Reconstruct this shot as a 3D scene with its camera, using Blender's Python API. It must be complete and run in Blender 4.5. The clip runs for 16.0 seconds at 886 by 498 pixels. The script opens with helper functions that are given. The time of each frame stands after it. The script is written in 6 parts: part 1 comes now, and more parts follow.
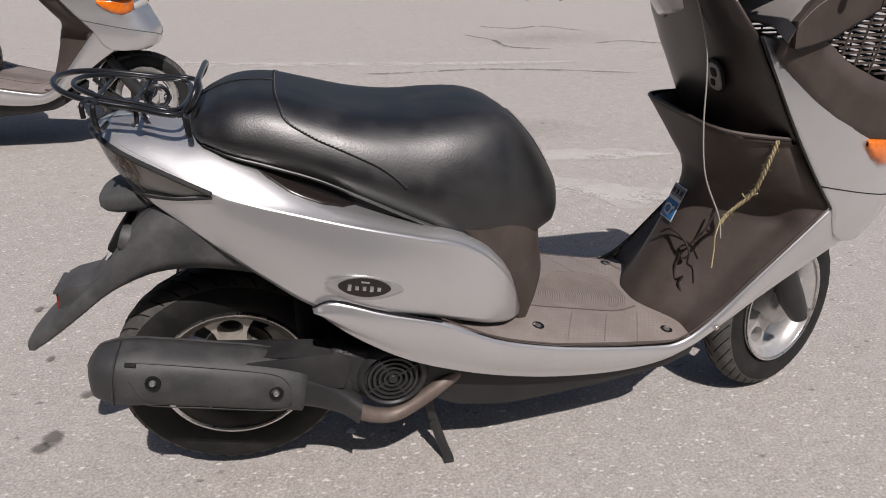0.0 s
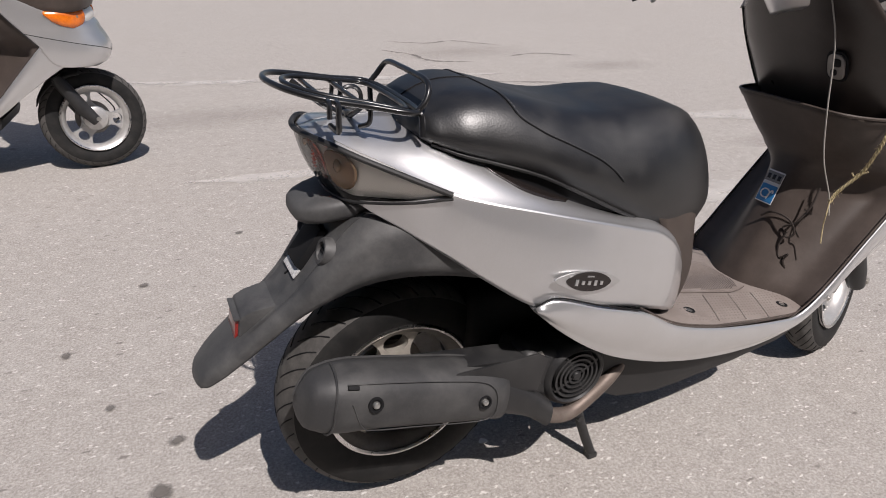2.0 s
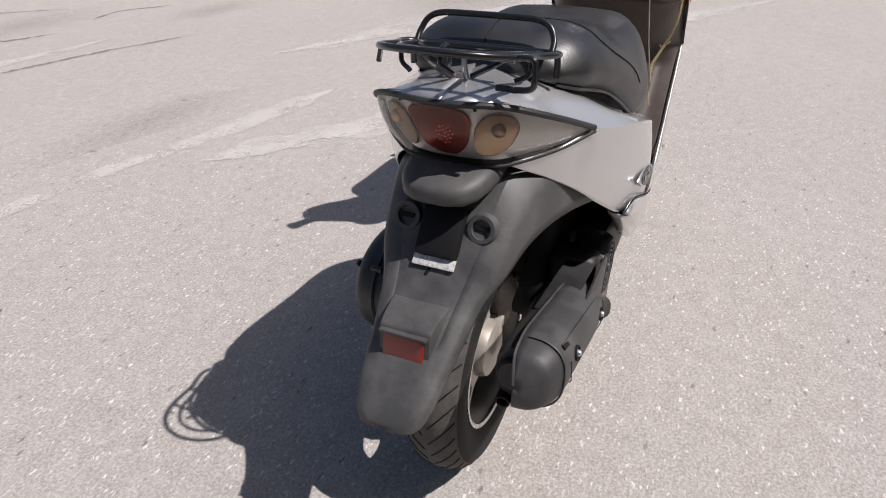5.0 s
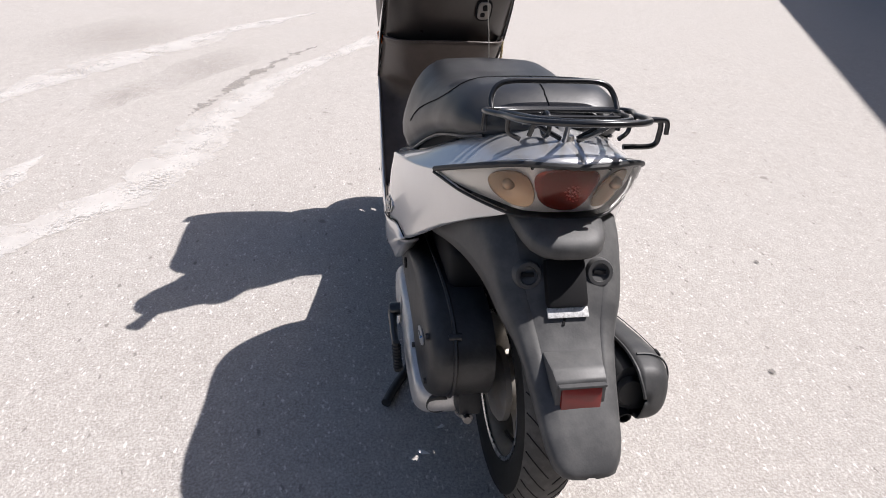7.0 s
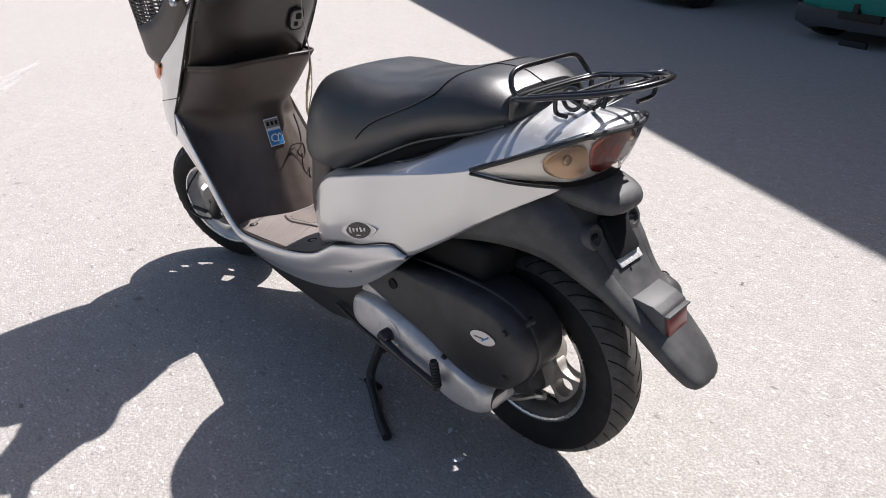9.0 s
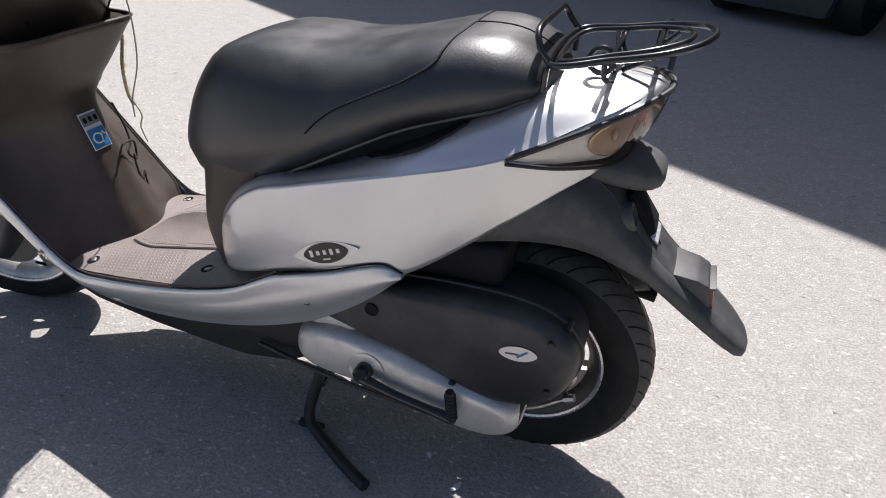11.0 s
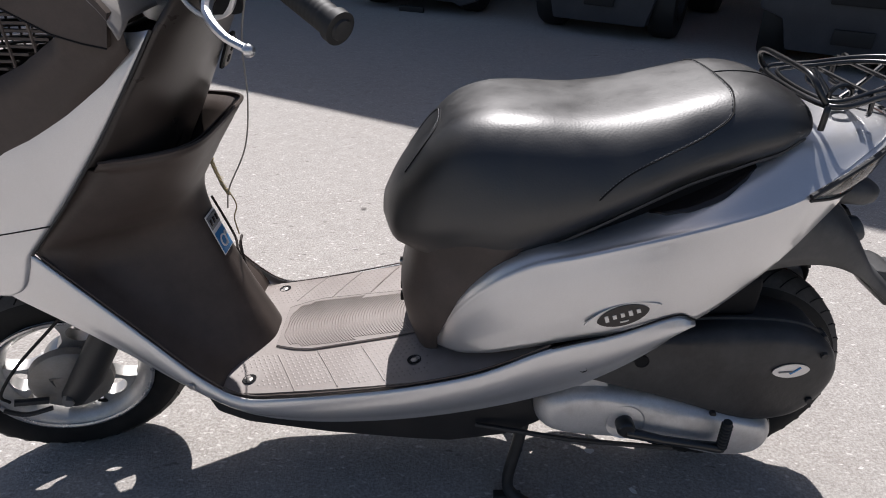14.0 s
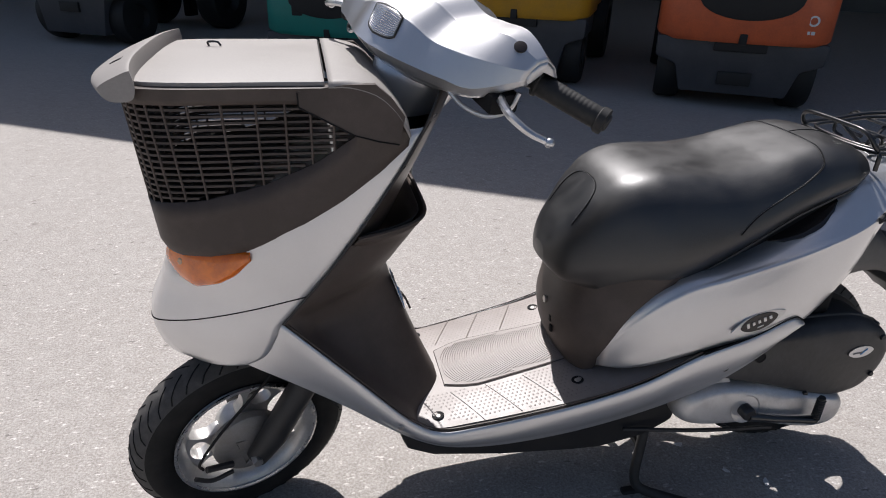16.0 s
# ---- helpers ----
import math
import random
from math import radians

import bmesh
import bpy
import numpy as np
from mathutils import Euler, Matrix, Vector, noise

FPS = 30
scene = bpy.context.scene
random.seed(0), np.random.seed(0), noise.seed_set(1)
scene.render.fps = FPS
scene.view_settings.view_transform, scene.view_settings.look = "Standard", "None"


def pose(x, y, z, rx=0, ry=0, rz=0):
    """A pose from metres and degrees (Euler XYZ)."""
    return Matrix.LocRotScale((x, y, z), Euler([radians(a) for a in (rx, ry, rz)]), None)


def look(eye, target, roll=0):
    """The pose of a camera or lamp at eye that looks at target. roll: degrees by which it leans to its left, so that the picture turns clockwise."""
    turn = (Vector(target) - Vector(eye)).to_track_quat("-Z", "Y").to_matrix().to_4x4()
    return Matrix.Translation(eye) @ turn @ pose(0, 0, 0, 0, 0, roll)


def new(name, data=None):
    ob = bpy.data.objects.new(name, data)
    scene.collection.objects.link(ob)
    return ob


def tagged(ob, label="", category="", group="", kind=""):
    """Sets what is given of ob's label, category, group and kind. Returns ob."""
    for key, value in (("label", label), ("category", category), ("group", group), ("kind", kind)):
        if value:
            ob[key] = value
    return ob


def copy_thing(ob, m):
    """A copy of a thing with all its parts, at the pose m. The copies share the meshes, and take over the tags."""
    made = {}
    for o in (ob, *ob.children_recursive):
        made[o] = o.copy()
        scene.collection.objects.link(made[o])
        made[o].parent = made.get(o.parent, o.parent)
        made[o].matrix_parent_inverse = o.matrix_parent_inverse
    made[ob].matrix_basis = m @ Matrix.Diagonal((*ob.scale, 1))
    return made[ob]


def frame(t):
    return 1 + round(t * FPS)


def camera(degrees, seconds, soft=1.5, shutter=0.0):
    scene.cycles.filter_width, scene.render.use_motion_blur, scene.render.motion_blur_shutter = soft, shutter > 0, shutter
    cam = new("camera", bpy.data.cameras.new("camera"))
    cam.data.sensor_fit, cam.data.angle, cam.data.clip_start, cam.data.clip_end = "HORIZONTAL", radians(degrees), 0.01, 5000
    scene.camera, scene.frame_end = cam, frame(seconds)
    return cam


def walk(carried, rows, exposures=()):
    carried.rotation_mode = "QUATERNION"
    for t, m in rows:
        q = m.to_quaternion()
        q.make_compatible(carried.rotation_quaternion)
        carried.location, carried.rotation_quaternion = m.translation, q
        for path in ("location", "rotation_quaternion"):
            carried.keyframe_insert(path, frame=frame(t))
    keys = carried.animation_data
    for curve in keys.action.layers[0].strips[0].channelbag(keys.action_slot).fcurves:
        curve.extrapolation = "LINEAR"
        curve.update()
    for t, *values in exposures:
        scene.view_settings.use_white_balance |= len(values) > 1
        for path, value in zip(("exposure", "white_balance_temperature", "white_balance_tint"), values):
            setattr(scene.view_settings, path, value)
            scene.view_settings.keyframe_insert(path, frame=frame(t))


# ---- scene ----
cam = camera(68.6, 16.0, 1.0)
# seconds, eye x, y, z, heading from +y, pitch, lean to the left
ROWS = [
    (0.0, -0.386, -1.0252, 0.9837, -13.27, -28.05, 0.34),
    (0.5, -0.5225, -1.0093, 0.9738, -14.1, -28.16, 0.97),
    (1.0, -0.685, -1.0041, 0.971, -18.52, -27.36, -0.82),
    (1.5, -0.7871, -0.9562, 0.9607, -21.58, -26.23, 1.65),
    (2.0, -0.8628, -0.8605, 0.942, -25.85, -26.33, 1.67),
    (2.5, -0.9339, -0.8026, 0.9323, -29.55, -28.05, 1.66),
    (3.0, -1.0601, -0.7765, 0.9335, -36.45, -28.7, 0.92),
    (3.5, -1.1732, -0.7254, 0.9453, -41.74, -27.73, 2.75),
    (3.7, -1.2088, -0.6835, 0.9345, -43.55, -27.18, 3.67),
    (5.8, -1.374, -0.0732, 0.9445, -80.38, -30.13, 1.35),
    (6.0, -1.3795, -0.0195, 0.9552, -83.2, -28.33, 3.22),
    (6.5, -1.387, 0.1518, 0.9678, -90.71, -27.33, 4.83),
    (7.0, -1.4016, 0.323, 0.9863, -101.24, -28.5, 3.61),
    (7.5, -1.3524, 0.4648, 0.9615, -110.48, -29.64, 2.35),
    (8.0, -1.288, 0.6065, 0.9763, -116.67, -29.31, 0.62),
    (8.5, -1.2034, 0.7299, 0.9796, -125.01, -28.48, -2.05),
    (9.0, -1.1198, 0.8259, 0.9771, -134.53, -28.03, -0.86),
    (9.2, -1.0717, 0.8412, 0.9791, -138.02, -27.69, -1.74),
    (11.3, -0.6185, 0.8536, 0.9301, -161.83, -32.07, 1.88),
    (11.5, -0.5796, 0.8248, 0.9209, -162.2, -32.03, 1.1),
    (12.0, -0.4881, 0.7898, 0.9077, -164.98, -33.61, 0.42),
    (12.5, -0.3799, 0.8667, 0.9173, -170.01, -33.64, -1.07),
    (13.0, -0.2734, 0.9352, 0.9562, -174.14, -30.58, 0.14),
    (13.5, -0.1465, 0.9319, 0.9596, -175.05, -29.93, 1.08),
    (14.0, -0.0334, 0.9231, 0.9699, -180.43, -29.66, 1.7),
    (14.5, 0.0812, 0.977, 0.9934, -184.49, -28.76, 3.43),
    (15.0, 0.2404, 1.0682, 1.0497, -188.45, -26.16, 2.44),
    (15.5, 0.3472, 1.0851, 1.0614, -189.91, -24.47, 3.32),
    (16.0, 0.4597, 1.0332, 1.0547, -192.28, -25.89, 1.97),
]


def aim(x, y, z, yaw, pitch, lean):
    a, b = radians(yaw), radians(pitch)
    way = Vector((-math.sin(a) * math.cos(b), math.cos(a) * math.cos(b), math.sin(b)))
    return look((x, y, z), Vector((x, y, z)) + way, lean)


walk(cam, [(t, aim(*r)) for t, *r in ROWS], [(0.0, -0.16, 6540, 15), (1.0, -0.13, 6540, 15), (2.0, -0.03, 6540, 15), (3.5, 0.05, 6520, 15), (5.5, 0.24, 6450, 15), (6.0, 0.30, 6430, 15), (6.5, 0.46, 6410, 14), (7.0, 0.63, 6380, 14), (8.0, 0.76, 6340, 14), (9.0, 0.71, 6300, 13), (11.5, 0.58, 6280, 13), (13.0, 0.52, 6280, 13), (14.0, 0.35, 6280, 13), (16.0, 0.30, 6300, 13)])

# ---- light ----
SUN = Vector((0.044, -0.562, 0.826)).normalized()
world = bpy.data.worlds.new("sky")
scene.world = world
world.use_nodes = True
sky = world.node_tree.nodes.new("ShaderNodeTexSky")
sky.sky_type, sky.sun_disc, sky.dust_density = "NISHITA", False, 2.2
sky.sun_elevation = math.asin(SUN.z)
sky.sun_rotation = math.atan2(SUN.x, SUN.y)
world.node_tree.links.new(sky.outputs[0], world.node_tree.nodes["Background"].inputs[0])
world.node_tree.nodes["Background"].inputs[1].default_value = 0.061
sun = new("sun", bpy.data.lights.new("sun", "SUN"))
sun.data.energy, sun.data.angle, sun.data.color = 4.5, radians(0.53), (1.0, 0.962, 0.918)
sun.matrix_world = look(SUN * 30, (0, 0, 0))

# ---- materials ----
def mat(name, base, rough=0.5, metal=0.0, **extra):
    m = bpy.data.materials.new(name)
    m.use_nodes = True
    b = m.node_tree.nodes["Principled BSDF"]
    b.inputs["Base Color"].default_value = (*base, 1)
    b.inputs["Roughness"].default_value = rough
    b.inputs["Metallic"].default_value = metal
    for key, value in extra.items():
        b.inputs[key.replace("_", " ").title().replace("Ior", "IOR")].default_value = value
    return m


def link(m, a, b):
    m.node_tree.links.new(a, b)


def node(m, kind, **inputs):
    n = m.node_tree.nodes.new("ShaderNode" + kind)
    for key, value in inputs.items():
        n.inputs[key.replace("_", " ").title()].default_value = value
    return n


def noise_of(m, scale, detail=4.0, rough=0.6):
    co = node(m, "TexCoord")
    n = node(m, "TexNoise", scale=scale, detail=detail, roughness=rough)
    link(m, co.outputs["Object"], n.inputs["Vector"])
    return n.outputs["Fac"]


def ramp(m, fac, stops):
    r = node(m, "ValToRGB")
    e = r.color_ramp.elements
    while len(e) < len(stops):
        e.new(0.5)
    for el, (p, c) in zip(e, stops):
        el.position, el.color = p, (*c, 1) if len(c) == 3 else c
    link(m, fac, r.inputs["Fac"])
    return r.outputs["Color"]


def mix(m, fac, a, b, blend="MIX"):
    n = m.node_tree.nodes.new("ShaderNodeMix")
    n.data_type, n.blend_type = "RGBA", blend
    for socket, value in ((n.inputs[0], fac), (n.inputs[6], a), (n.inputs[7], b)):
        if isinstance(value, (int, float)):
            socket.default_value = value
        elif isinstance(value, tuple):
            socket.default_value = (*value, 1)
        else:
            link(m, value, socket)
    return n.outputs[2]


def bump(m, height, strength=0.3, distance=0.002):
    n = node(m, "Bump", strength=strength, distance=distance)
    link(m, height, n.inputs["Height"])
    link(m, n.outputs["Normal"], m.node_tree.nodes["Principled BSDF"].inputs["Normal"])


def worn(m, base, dirt, scale=9.0, fine=160.0, amount=0.35, rough=(0.4, 0.6), relief=0.15, distance=0.0006):
    """Colour and gloss that vary at two scales: dust and stains, and grain."""
    b = m.node_tree.nodes["Principled BSDF"]
    big = noise_of(m, scale, 5.0, 0.65)
    grain = noise_of(m, fine, 3.0)
    tint = ramp(m, big, [(0.42, base), (0.72, tuple(x + (y - x) * amount for x, y in zip(base, dirt)))])
    col = mix(m, 0.10, tint, ramp(m, grain, [(0.35, tuple(x * 0.6 for x in base)), (0.7, tuple(min(1, x * 1.5) for x in base))]))
    link(m, col, b.inputs["Base Color"])
    link(m, ramp(m, big, [(0.3, (rough[0],) * 3), (0.75, (rough[1],) * 3)]), b.inputs["Roughness"])
    bump(m, grain, relief, distance)
    return m


silver = worn(mat("silver_paint", (0.67, 0.67, 0.677), 0.36, 0.78, coat_weight=1.0, coat_roughness=0.04), (0.67, 0.67, 0.677), (0.61, 0.605, 0.60), 7, 900, 0.5, (0.34, 0.42), 0.01, 0.0001)
silver_low = worn(mat("silver_case", (0.62, 0.615, 0.61), 0.42, 0.6), (0.62, 0.615, 0.61), (0.30, 0.28, 0.26), 18, 400, 0.6, (0.36, 0.52), 0.12)
brown = worn(mat("brown_plastic", (0.066, 0.052, 0.045), 0.46, specular_ior_level=0.3), (0.066, 0.052, 0.045), (0.17, 0.138, 0.12), 11, 420, 0.35, (0.40, 0.58), 0.2)
floor_brown = worn(mat("brown_floor_plastic", (0.22, 0.185, 0.166), 0.5, specular_ior_level=0.9), (0.22, 0.185, 0.166), (0.33, 0.29, 0.265), 14, 350, 0.6, (0.42, 0.58), 0.25)
lid_grey = worn(mat("taupe_lid", (0.29, 0.27, 0.252), 0.6), (0.29, 0.27, 0.252), (0.36, 0.34, 0.32), 9, 300, 0.5, (0.5, 0.7), 0.25)
black = worn(mat("black_plastic", (0.018, 0.018, 0.019), 0.5), (0.018, 0.018, 0.019), (0.075, 0.073, 0.070), 13, 380, 0.4, (0.42, 0.62), 0.22)
fender_black = worn(mat("greyed_black_plastic", (0.052, 0.052, 0.053), 0.4), (0.052, 0.052, 0.053), (0.15, 0.147, 0.142), 16, 300, 0.6, (0.46, 0.64), 0.25)
# near black, for black parts and for shade in holes and recesses
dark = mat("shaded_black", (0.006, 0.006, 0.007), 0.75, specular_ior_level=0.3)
steel = worn(mat("zinc_steel", (0.50, 0.48, 0.45), 0.4, 0.9), (0.50, 0.48, 0.45), (0.30, 0.26, 0.22), 60, 500, 0.5, (0.3, 0.5), 0.1)
alloy = worn(mat("cast_alloy", (0.50, 0.465, 0.41), 0.45, 0.5), (0.50, 0.465, 0.41), (0.22, 0.195, 0.17), 25, 350, 0.5, (0.34, 0.52), 0.12)
dull_alloy = worn(mat("dull_alloy", (0.28, 0.265, 0.25), 0.55, 0.5), (0.28, 0.265, 0.25), (0.20, 0.17, 0.14), 25, 350, 0.6, (0.45, 0.65), 0.2)
chrome = worn(mat("polished_lever", (0.66, 0.66, 0.67), 0.3, 0.9), (0.66, 0.66, 0.67), (0.5, 0.49, 0.48), 40, 400, 0.5, (0.26, 0.38), 0.05)
rust = worn(mat("heated_pipe", (0.17, 0.135, 0.115), 0.6, 0.5), (0.17, 0.135, 0.115), (0.26, 0.22, 0.19), 30, 300, 0.8, (0.5, 0.7), 0.3)
rack_black = mat("black_enamel", (0.012, 0.012, 0.013), 0.28, coat_weight=0.4)
rubber = worn(mat("tyre_rubber", (0.011, 0.011, 0.011), 0.8, specular_ior_level=0.3), (0.011, 0.011, 0.011), (0.045, 0.042, 0.039), 20, 300, 0.6, (0.66, 0.85), 0.3)
tread_rubber = worn(mat("worn_tread", (0.060, 0.057, 0.054), 0.85), (0.060, 0.057, 0.054), (0.17, 0.16, 0.15), 40, 300, 0.5, (0.75, 0.9), 0.3)
belly_black = worn(mat("grimy_belly_black", (0.011, 0.011, 0.012), 0.55), (0.011, 0.011, 0.012), (0.05, 0.047, 0.044), 11, 300, 0.5, (0.45, 0.65), 0.2)
# the lock panel's glossy brown, darkened for the shade it stands in
shaded_lock_brown = worn(mat("glossy_brown_darkened", (0.040, 0.032, 0.028), 0.3), (0.040, 0.032, 0.028), (0.08, 0.066, 0.058), 9, 420, 0.5, (0.26, 0.40), 0.15)
# grimy grey rim paint, darkened further for shade inside the barrel
rim_dark = worn(mat("shaded_grimy_rim", (0.13, 0.122, 0.112), 0.5, 0.5), (0.13, 0.122, 0.112), (0.06, 0.054, 0.048), 16, 300, 0.8, (0.42, 0.62), 0.2)
rim_lip = worn(mat("machined_rim_lip", (0.72, 0.71, 0.70), 0.25, 1.0), (0.72, 0.71, 0.70), (0.45, 0.42, 0.39), 40, 400, 0.6, (0.22, 0.36), 0.1)
zinc = mat("bright_zinc", (0.58, 0.57, 0.54), 0.36, 0.85)
rim_bright = worn(mat("silver_rim_paint", (0.60, 0.59, 0.575), 0.35, 0.6), (0.60, 0.59, 0.575), (0.36, 0.34, 0.32), 22, 350, 0.6, (0.30, 0.46), 0.1)
grip_rubber = mat("grip_rubber", (0.016, 0.016, 0.016), 0.6)
thread = mat("grey_thread", (0.13, 0.13, 0.135), 0.6)
twine = worn(mat("straw_twine", (0.52, 0.43, 0.25), 0.85), (0.52, 0.43, 0.25), (0.35, 0.28, 0.16), 300, 900, 0.6, (0.8, 0.9), 0.3)
cord = mat("grey_cord", (0.40, 0.38, 0.34), 0.8)
dark_cord = mat("dark_cord", (0.03, 0.022, 0.018), 0.8)
blue = mat("blue_sticker", (0.03, 0.20, 0.46), 0.4)
white = mat("white_print", (0.72, 0.72, 0.72), 0.5)
grey_print = mat("grey_print", (0.20, 0.20, 0.20), 0.5)
badge_dark = mat("badge_black", (0.02, 0.016, 0.015), 0.25)
badge_edge = mat("badge_silver", (0.6, 0.6, 0.6), 0.3, 0.8)
plate_white = worn(mat("chipped_white_label", (0.66, 0.66, 0.65), 0.6), (0.66, 0.66, 0.65), (0.25, 0.25, 0.25), 220, 500, 1.0)
amber = worn(mat("amber_lens", (0.86, 0.20, 0.012), 0.12, coat_weight=0.8), (0.86, 0.20, 0.012), (0.50, 0.09, 0.008), 30, 200, 1.0, (0.12, 0.2), 0.05)
amber_soft = mat("amber_bulb_bowl", (0.50, 0.34, 0.22), 0.22, 0.55)
red = mat("red_reflector", (0.24, 0.015, 0.011), 0.3, coat_weight=0.4)
red_bowl = mat("red_lamp_bowl", (0.30, 0.045, 0.028), 0.2, 0.6)
# extra bright red, standing for the sun's glints on the stop bulb facets
red_glint = mat("red_glint_facets", (0.95, 0.10, 0.06), 0.16, 0.9)
bowl = mat("lamp_reflector", (0.93, 0.91, 0.88), 0.3, 0.3)


def clear_cover(name, tint, gloss=0.04):
    """A thin clear plastic window: see-through, with a shine that grows towards the edge."""
    m = mat(name, tint, gloss)
    nodes = m.node_tree.nodes
    see, shine, both = node(m, "BsdfTransparent"), node(m, "BsdfGlossy"), nodes.new("ShaderNodeMixShader")
    see.inputs["Color"].default_value = (*tint, 1)
    shine.inputs["Roughness"].default_value = gloss
    edge = node(m, "Fresnel")
    edge.inputs["IOR"].default_value = 1.5
    link(m, edge.outputs[0], both.inputs[0])
    link(m, see.outputs[0], both.inputs[1])
    link(m, shine.outputs[0], both.inputs[2])
    link(m, both.outputs[0], nodes["Material Output"].inputs["Surface"])
    return m


lens = clear_cover("clear_lens", (0.93, 0.92, 0.90))
lens_ribbed = mat("headlamp_glass", (0.55, 0.56, 0.58), 0.12, 0.75, coat_weight=1.0, coat_roughness=0.03)

# seat vinyl: fine leather grain with soft creases
vinyl = mat("black_vinyl", (0.012, 0.012, 0.013), 0.5, specular_ior_level=1.0)
_co = node(vinyl, "TexCoord")
_v = node(vinyl, "TexVoronoi", scale=330.0)
link(vinyl, _co.outputs["Object"], _v.inputs["Vector"])
_w = noise_of(vinyl, 14, 4)
link(vinyl, ramp(vinyl, _w, [(0.3, (0.37,) * 3), (0.7, (0.53,) * 3)]), vinyl.node_tree.nodes["Principled BSDF"].inputs["Roughness"])
link(vinyl, ramp(vinyl, _w, [(0.40, (0.008, 0.008, 0.009)), (0.8, (0.024, 0.0235, 0.023))]), vinyl.node_tree.nodes["Principled BSDF"].inputs["Base Color"])
_f = noise_of(vinyl, 55, 6, 0.7)
bump(vinyl, mix(vinyl, 0.35, _v.outputs["Distance"], _f), 0.16, 0.0009)


def ground_material():
    m = mat("worn_concrete", (0.4, 0.38, 0.35), 0.9)
    b = m.node_tree.nodes["Principled BSDF"]
    co = node(m, "TexCoord").outputs["Object"]

    def tex(scale, detail=5.0, rough=0.6, warp=0.0):
        n = node(m, "TexNoise", scale=scale, detail=detail, roughness=rough, distortion=warp)
        link(m, co, n.inputs["Vector"])
        return n.outputs["Fac"]

    col = ramp(m, tex(0.55, 6, 0.62, 0.4), [(0.3, (0.335, 0.303, 0.275)), (0.5, (0.40, 0.372, 0.345)), (0.72, (0.46, 0.435, 0.407))])
    col = mix(m, ramp(m, tex(1.7, 7, 0.7, 1.2), [(0.47, (0, 0, 0)), (0.66, (0.75, 0.75, 0.75))]), col, (0.335, 0.293, 0.255))
    col = mix(m, ramp(m, tex(2.6, 7, 0.75, 1.5), [(0.56, (0, 0, 0)), (0.70, (0.5, 0.5, 0.5))]), col, (0.50, 0.475, 0.45))
    col = mix(m, 0.55, col, ramp(m, tex(7.0, 6, 0.7), [(0.3, (0.33, 0.30, 0.275)), (0.55, (0.40, 0.373, 0.346)), (0.75, (0.46, 0.435, 0.41))]))
    col = mix(m, 0.45, col, ramp(m, tex(23.0, 7, 0.8, 0.3), [(0.36, (0.24, 0.218, 0.196)), (0.5, (0.395, 0.367, 0.34)), (0.64, (0.54, 0.515, 0.485))]))
    # pale scraped chips of uneven shape
    flake = ramp(m, tex(70.0, 2.5, 0.55, 0.6), [(0.60, (0, 0, 0)), (0.70, (0.45, 0.45, 0.45))])
    col = mix(m, flake, col, (0.60, 0.58, 0.555))
    col = mix(m, ramp(m, tex(48.0, 3, 0.6, 0.5), [(0.30, (0.55, 0.55, 0.55)), (0.40, (0, 0, 0))]), col, (0.27, 0.25, 0.23))
    # sand grain
    col = mix(m, 0.46, col, ramp(m, tex(170.0, 3, 0.75), [(0.34, (0.17, 0.155, 0.14)), (0.5, (0.385, 0.357, 0.33)), (0.66, (0.64, 0.615, 0.58))]))
    # pale aggregate chips
    bend = node(m, "TexNoise", scale=130.0, detail=2.0)
    link(m, co, bend.inputs["Vector"])
    bent = node(m, "VectorMath")
    bent.operation = "MULTIPLY_ADD"
    bent.inputs[1].default_value = (0.012, 0.012, 0.0)
    link(m, bend.outputs["Color"], bent.inputs[0])
    link(m, co, bent.inputs[2])
    # slivers lying every way
    for turn, scale in ((0.3, 38.0), (1.35, 52.0), (2.4, 31.0)):
        lay = node(m, "Mapping")
        lay.inputs["Rotation"].default_value = (0, 0, turn)
        lay.inputs["Scale"].default_value = (1.0, 2.6, 1.0)
        lay.inputs["Location"].default_value = (turn * 3.1, turn * 1.7, 0)
        link(m, bent.outputs[0], lay.inputs["Vector"])
        v = node(m, "TexVoronoi", scale=scale, randomness=1.0)
        link(m, lay.outputs[0], v.inputs["Vector"])
        pick = node(m, "SeparateColor")
        link(m, v.outputs["Color"], pick.inputs[0])
        chip = node(m, "Math")
        chip.operation = "MULTIPLY"
        link(m, ramp(m, v.outputs["Distance"], [(0.13, (1, 1, 1)), (0.24, (0, 0, 0))]), chip.inputs[0])
        link(m, ramp(m, pick.outputs[0], [(0.56, (0, 0, 0)), (0.90, (0.8, 0.8, 0.8))]), chip.inputs[1])
        col = mix(m, chip.outputs[0], col, (0.74, 0.715, 0.68))
    pit = node(m, "Math")
    pit.operation = "MULTIPLY"
    link(m, ramp(m, v.outputs["Distance"], [(0.2, (1, 1, 1)), (0.36, (0, 0, 0))]), pit.inputs[0])
    link(m, ramp(m, pick.outputs[1], [(0.955, (0, 0, 0)), (0.975, (0.8, 0.8, 0.8))]), pit.inputs[1])
    col = mix(m, pit.outputs[0], col, (0.17, 0.155, 0.14))
    # small round oil and gum spots
    s = node(m, "TexVoronoi", scale=3.1, randomness=1.0)
    wob = node(m, "TexNoise", scale=22.0, detail=3.0)
    link(m, co, wob.inputs["Vector"])
    shift = node(m, "VectorMath")
    shift.operation = "MULTIPLY_ADD"
    shift.inputs[1].default_value = (0.035, 0.035, 0.0)
    link(m, wob.outputs["Color"], shift.inputs[0])
    link(m, co, shift.inputs[2])
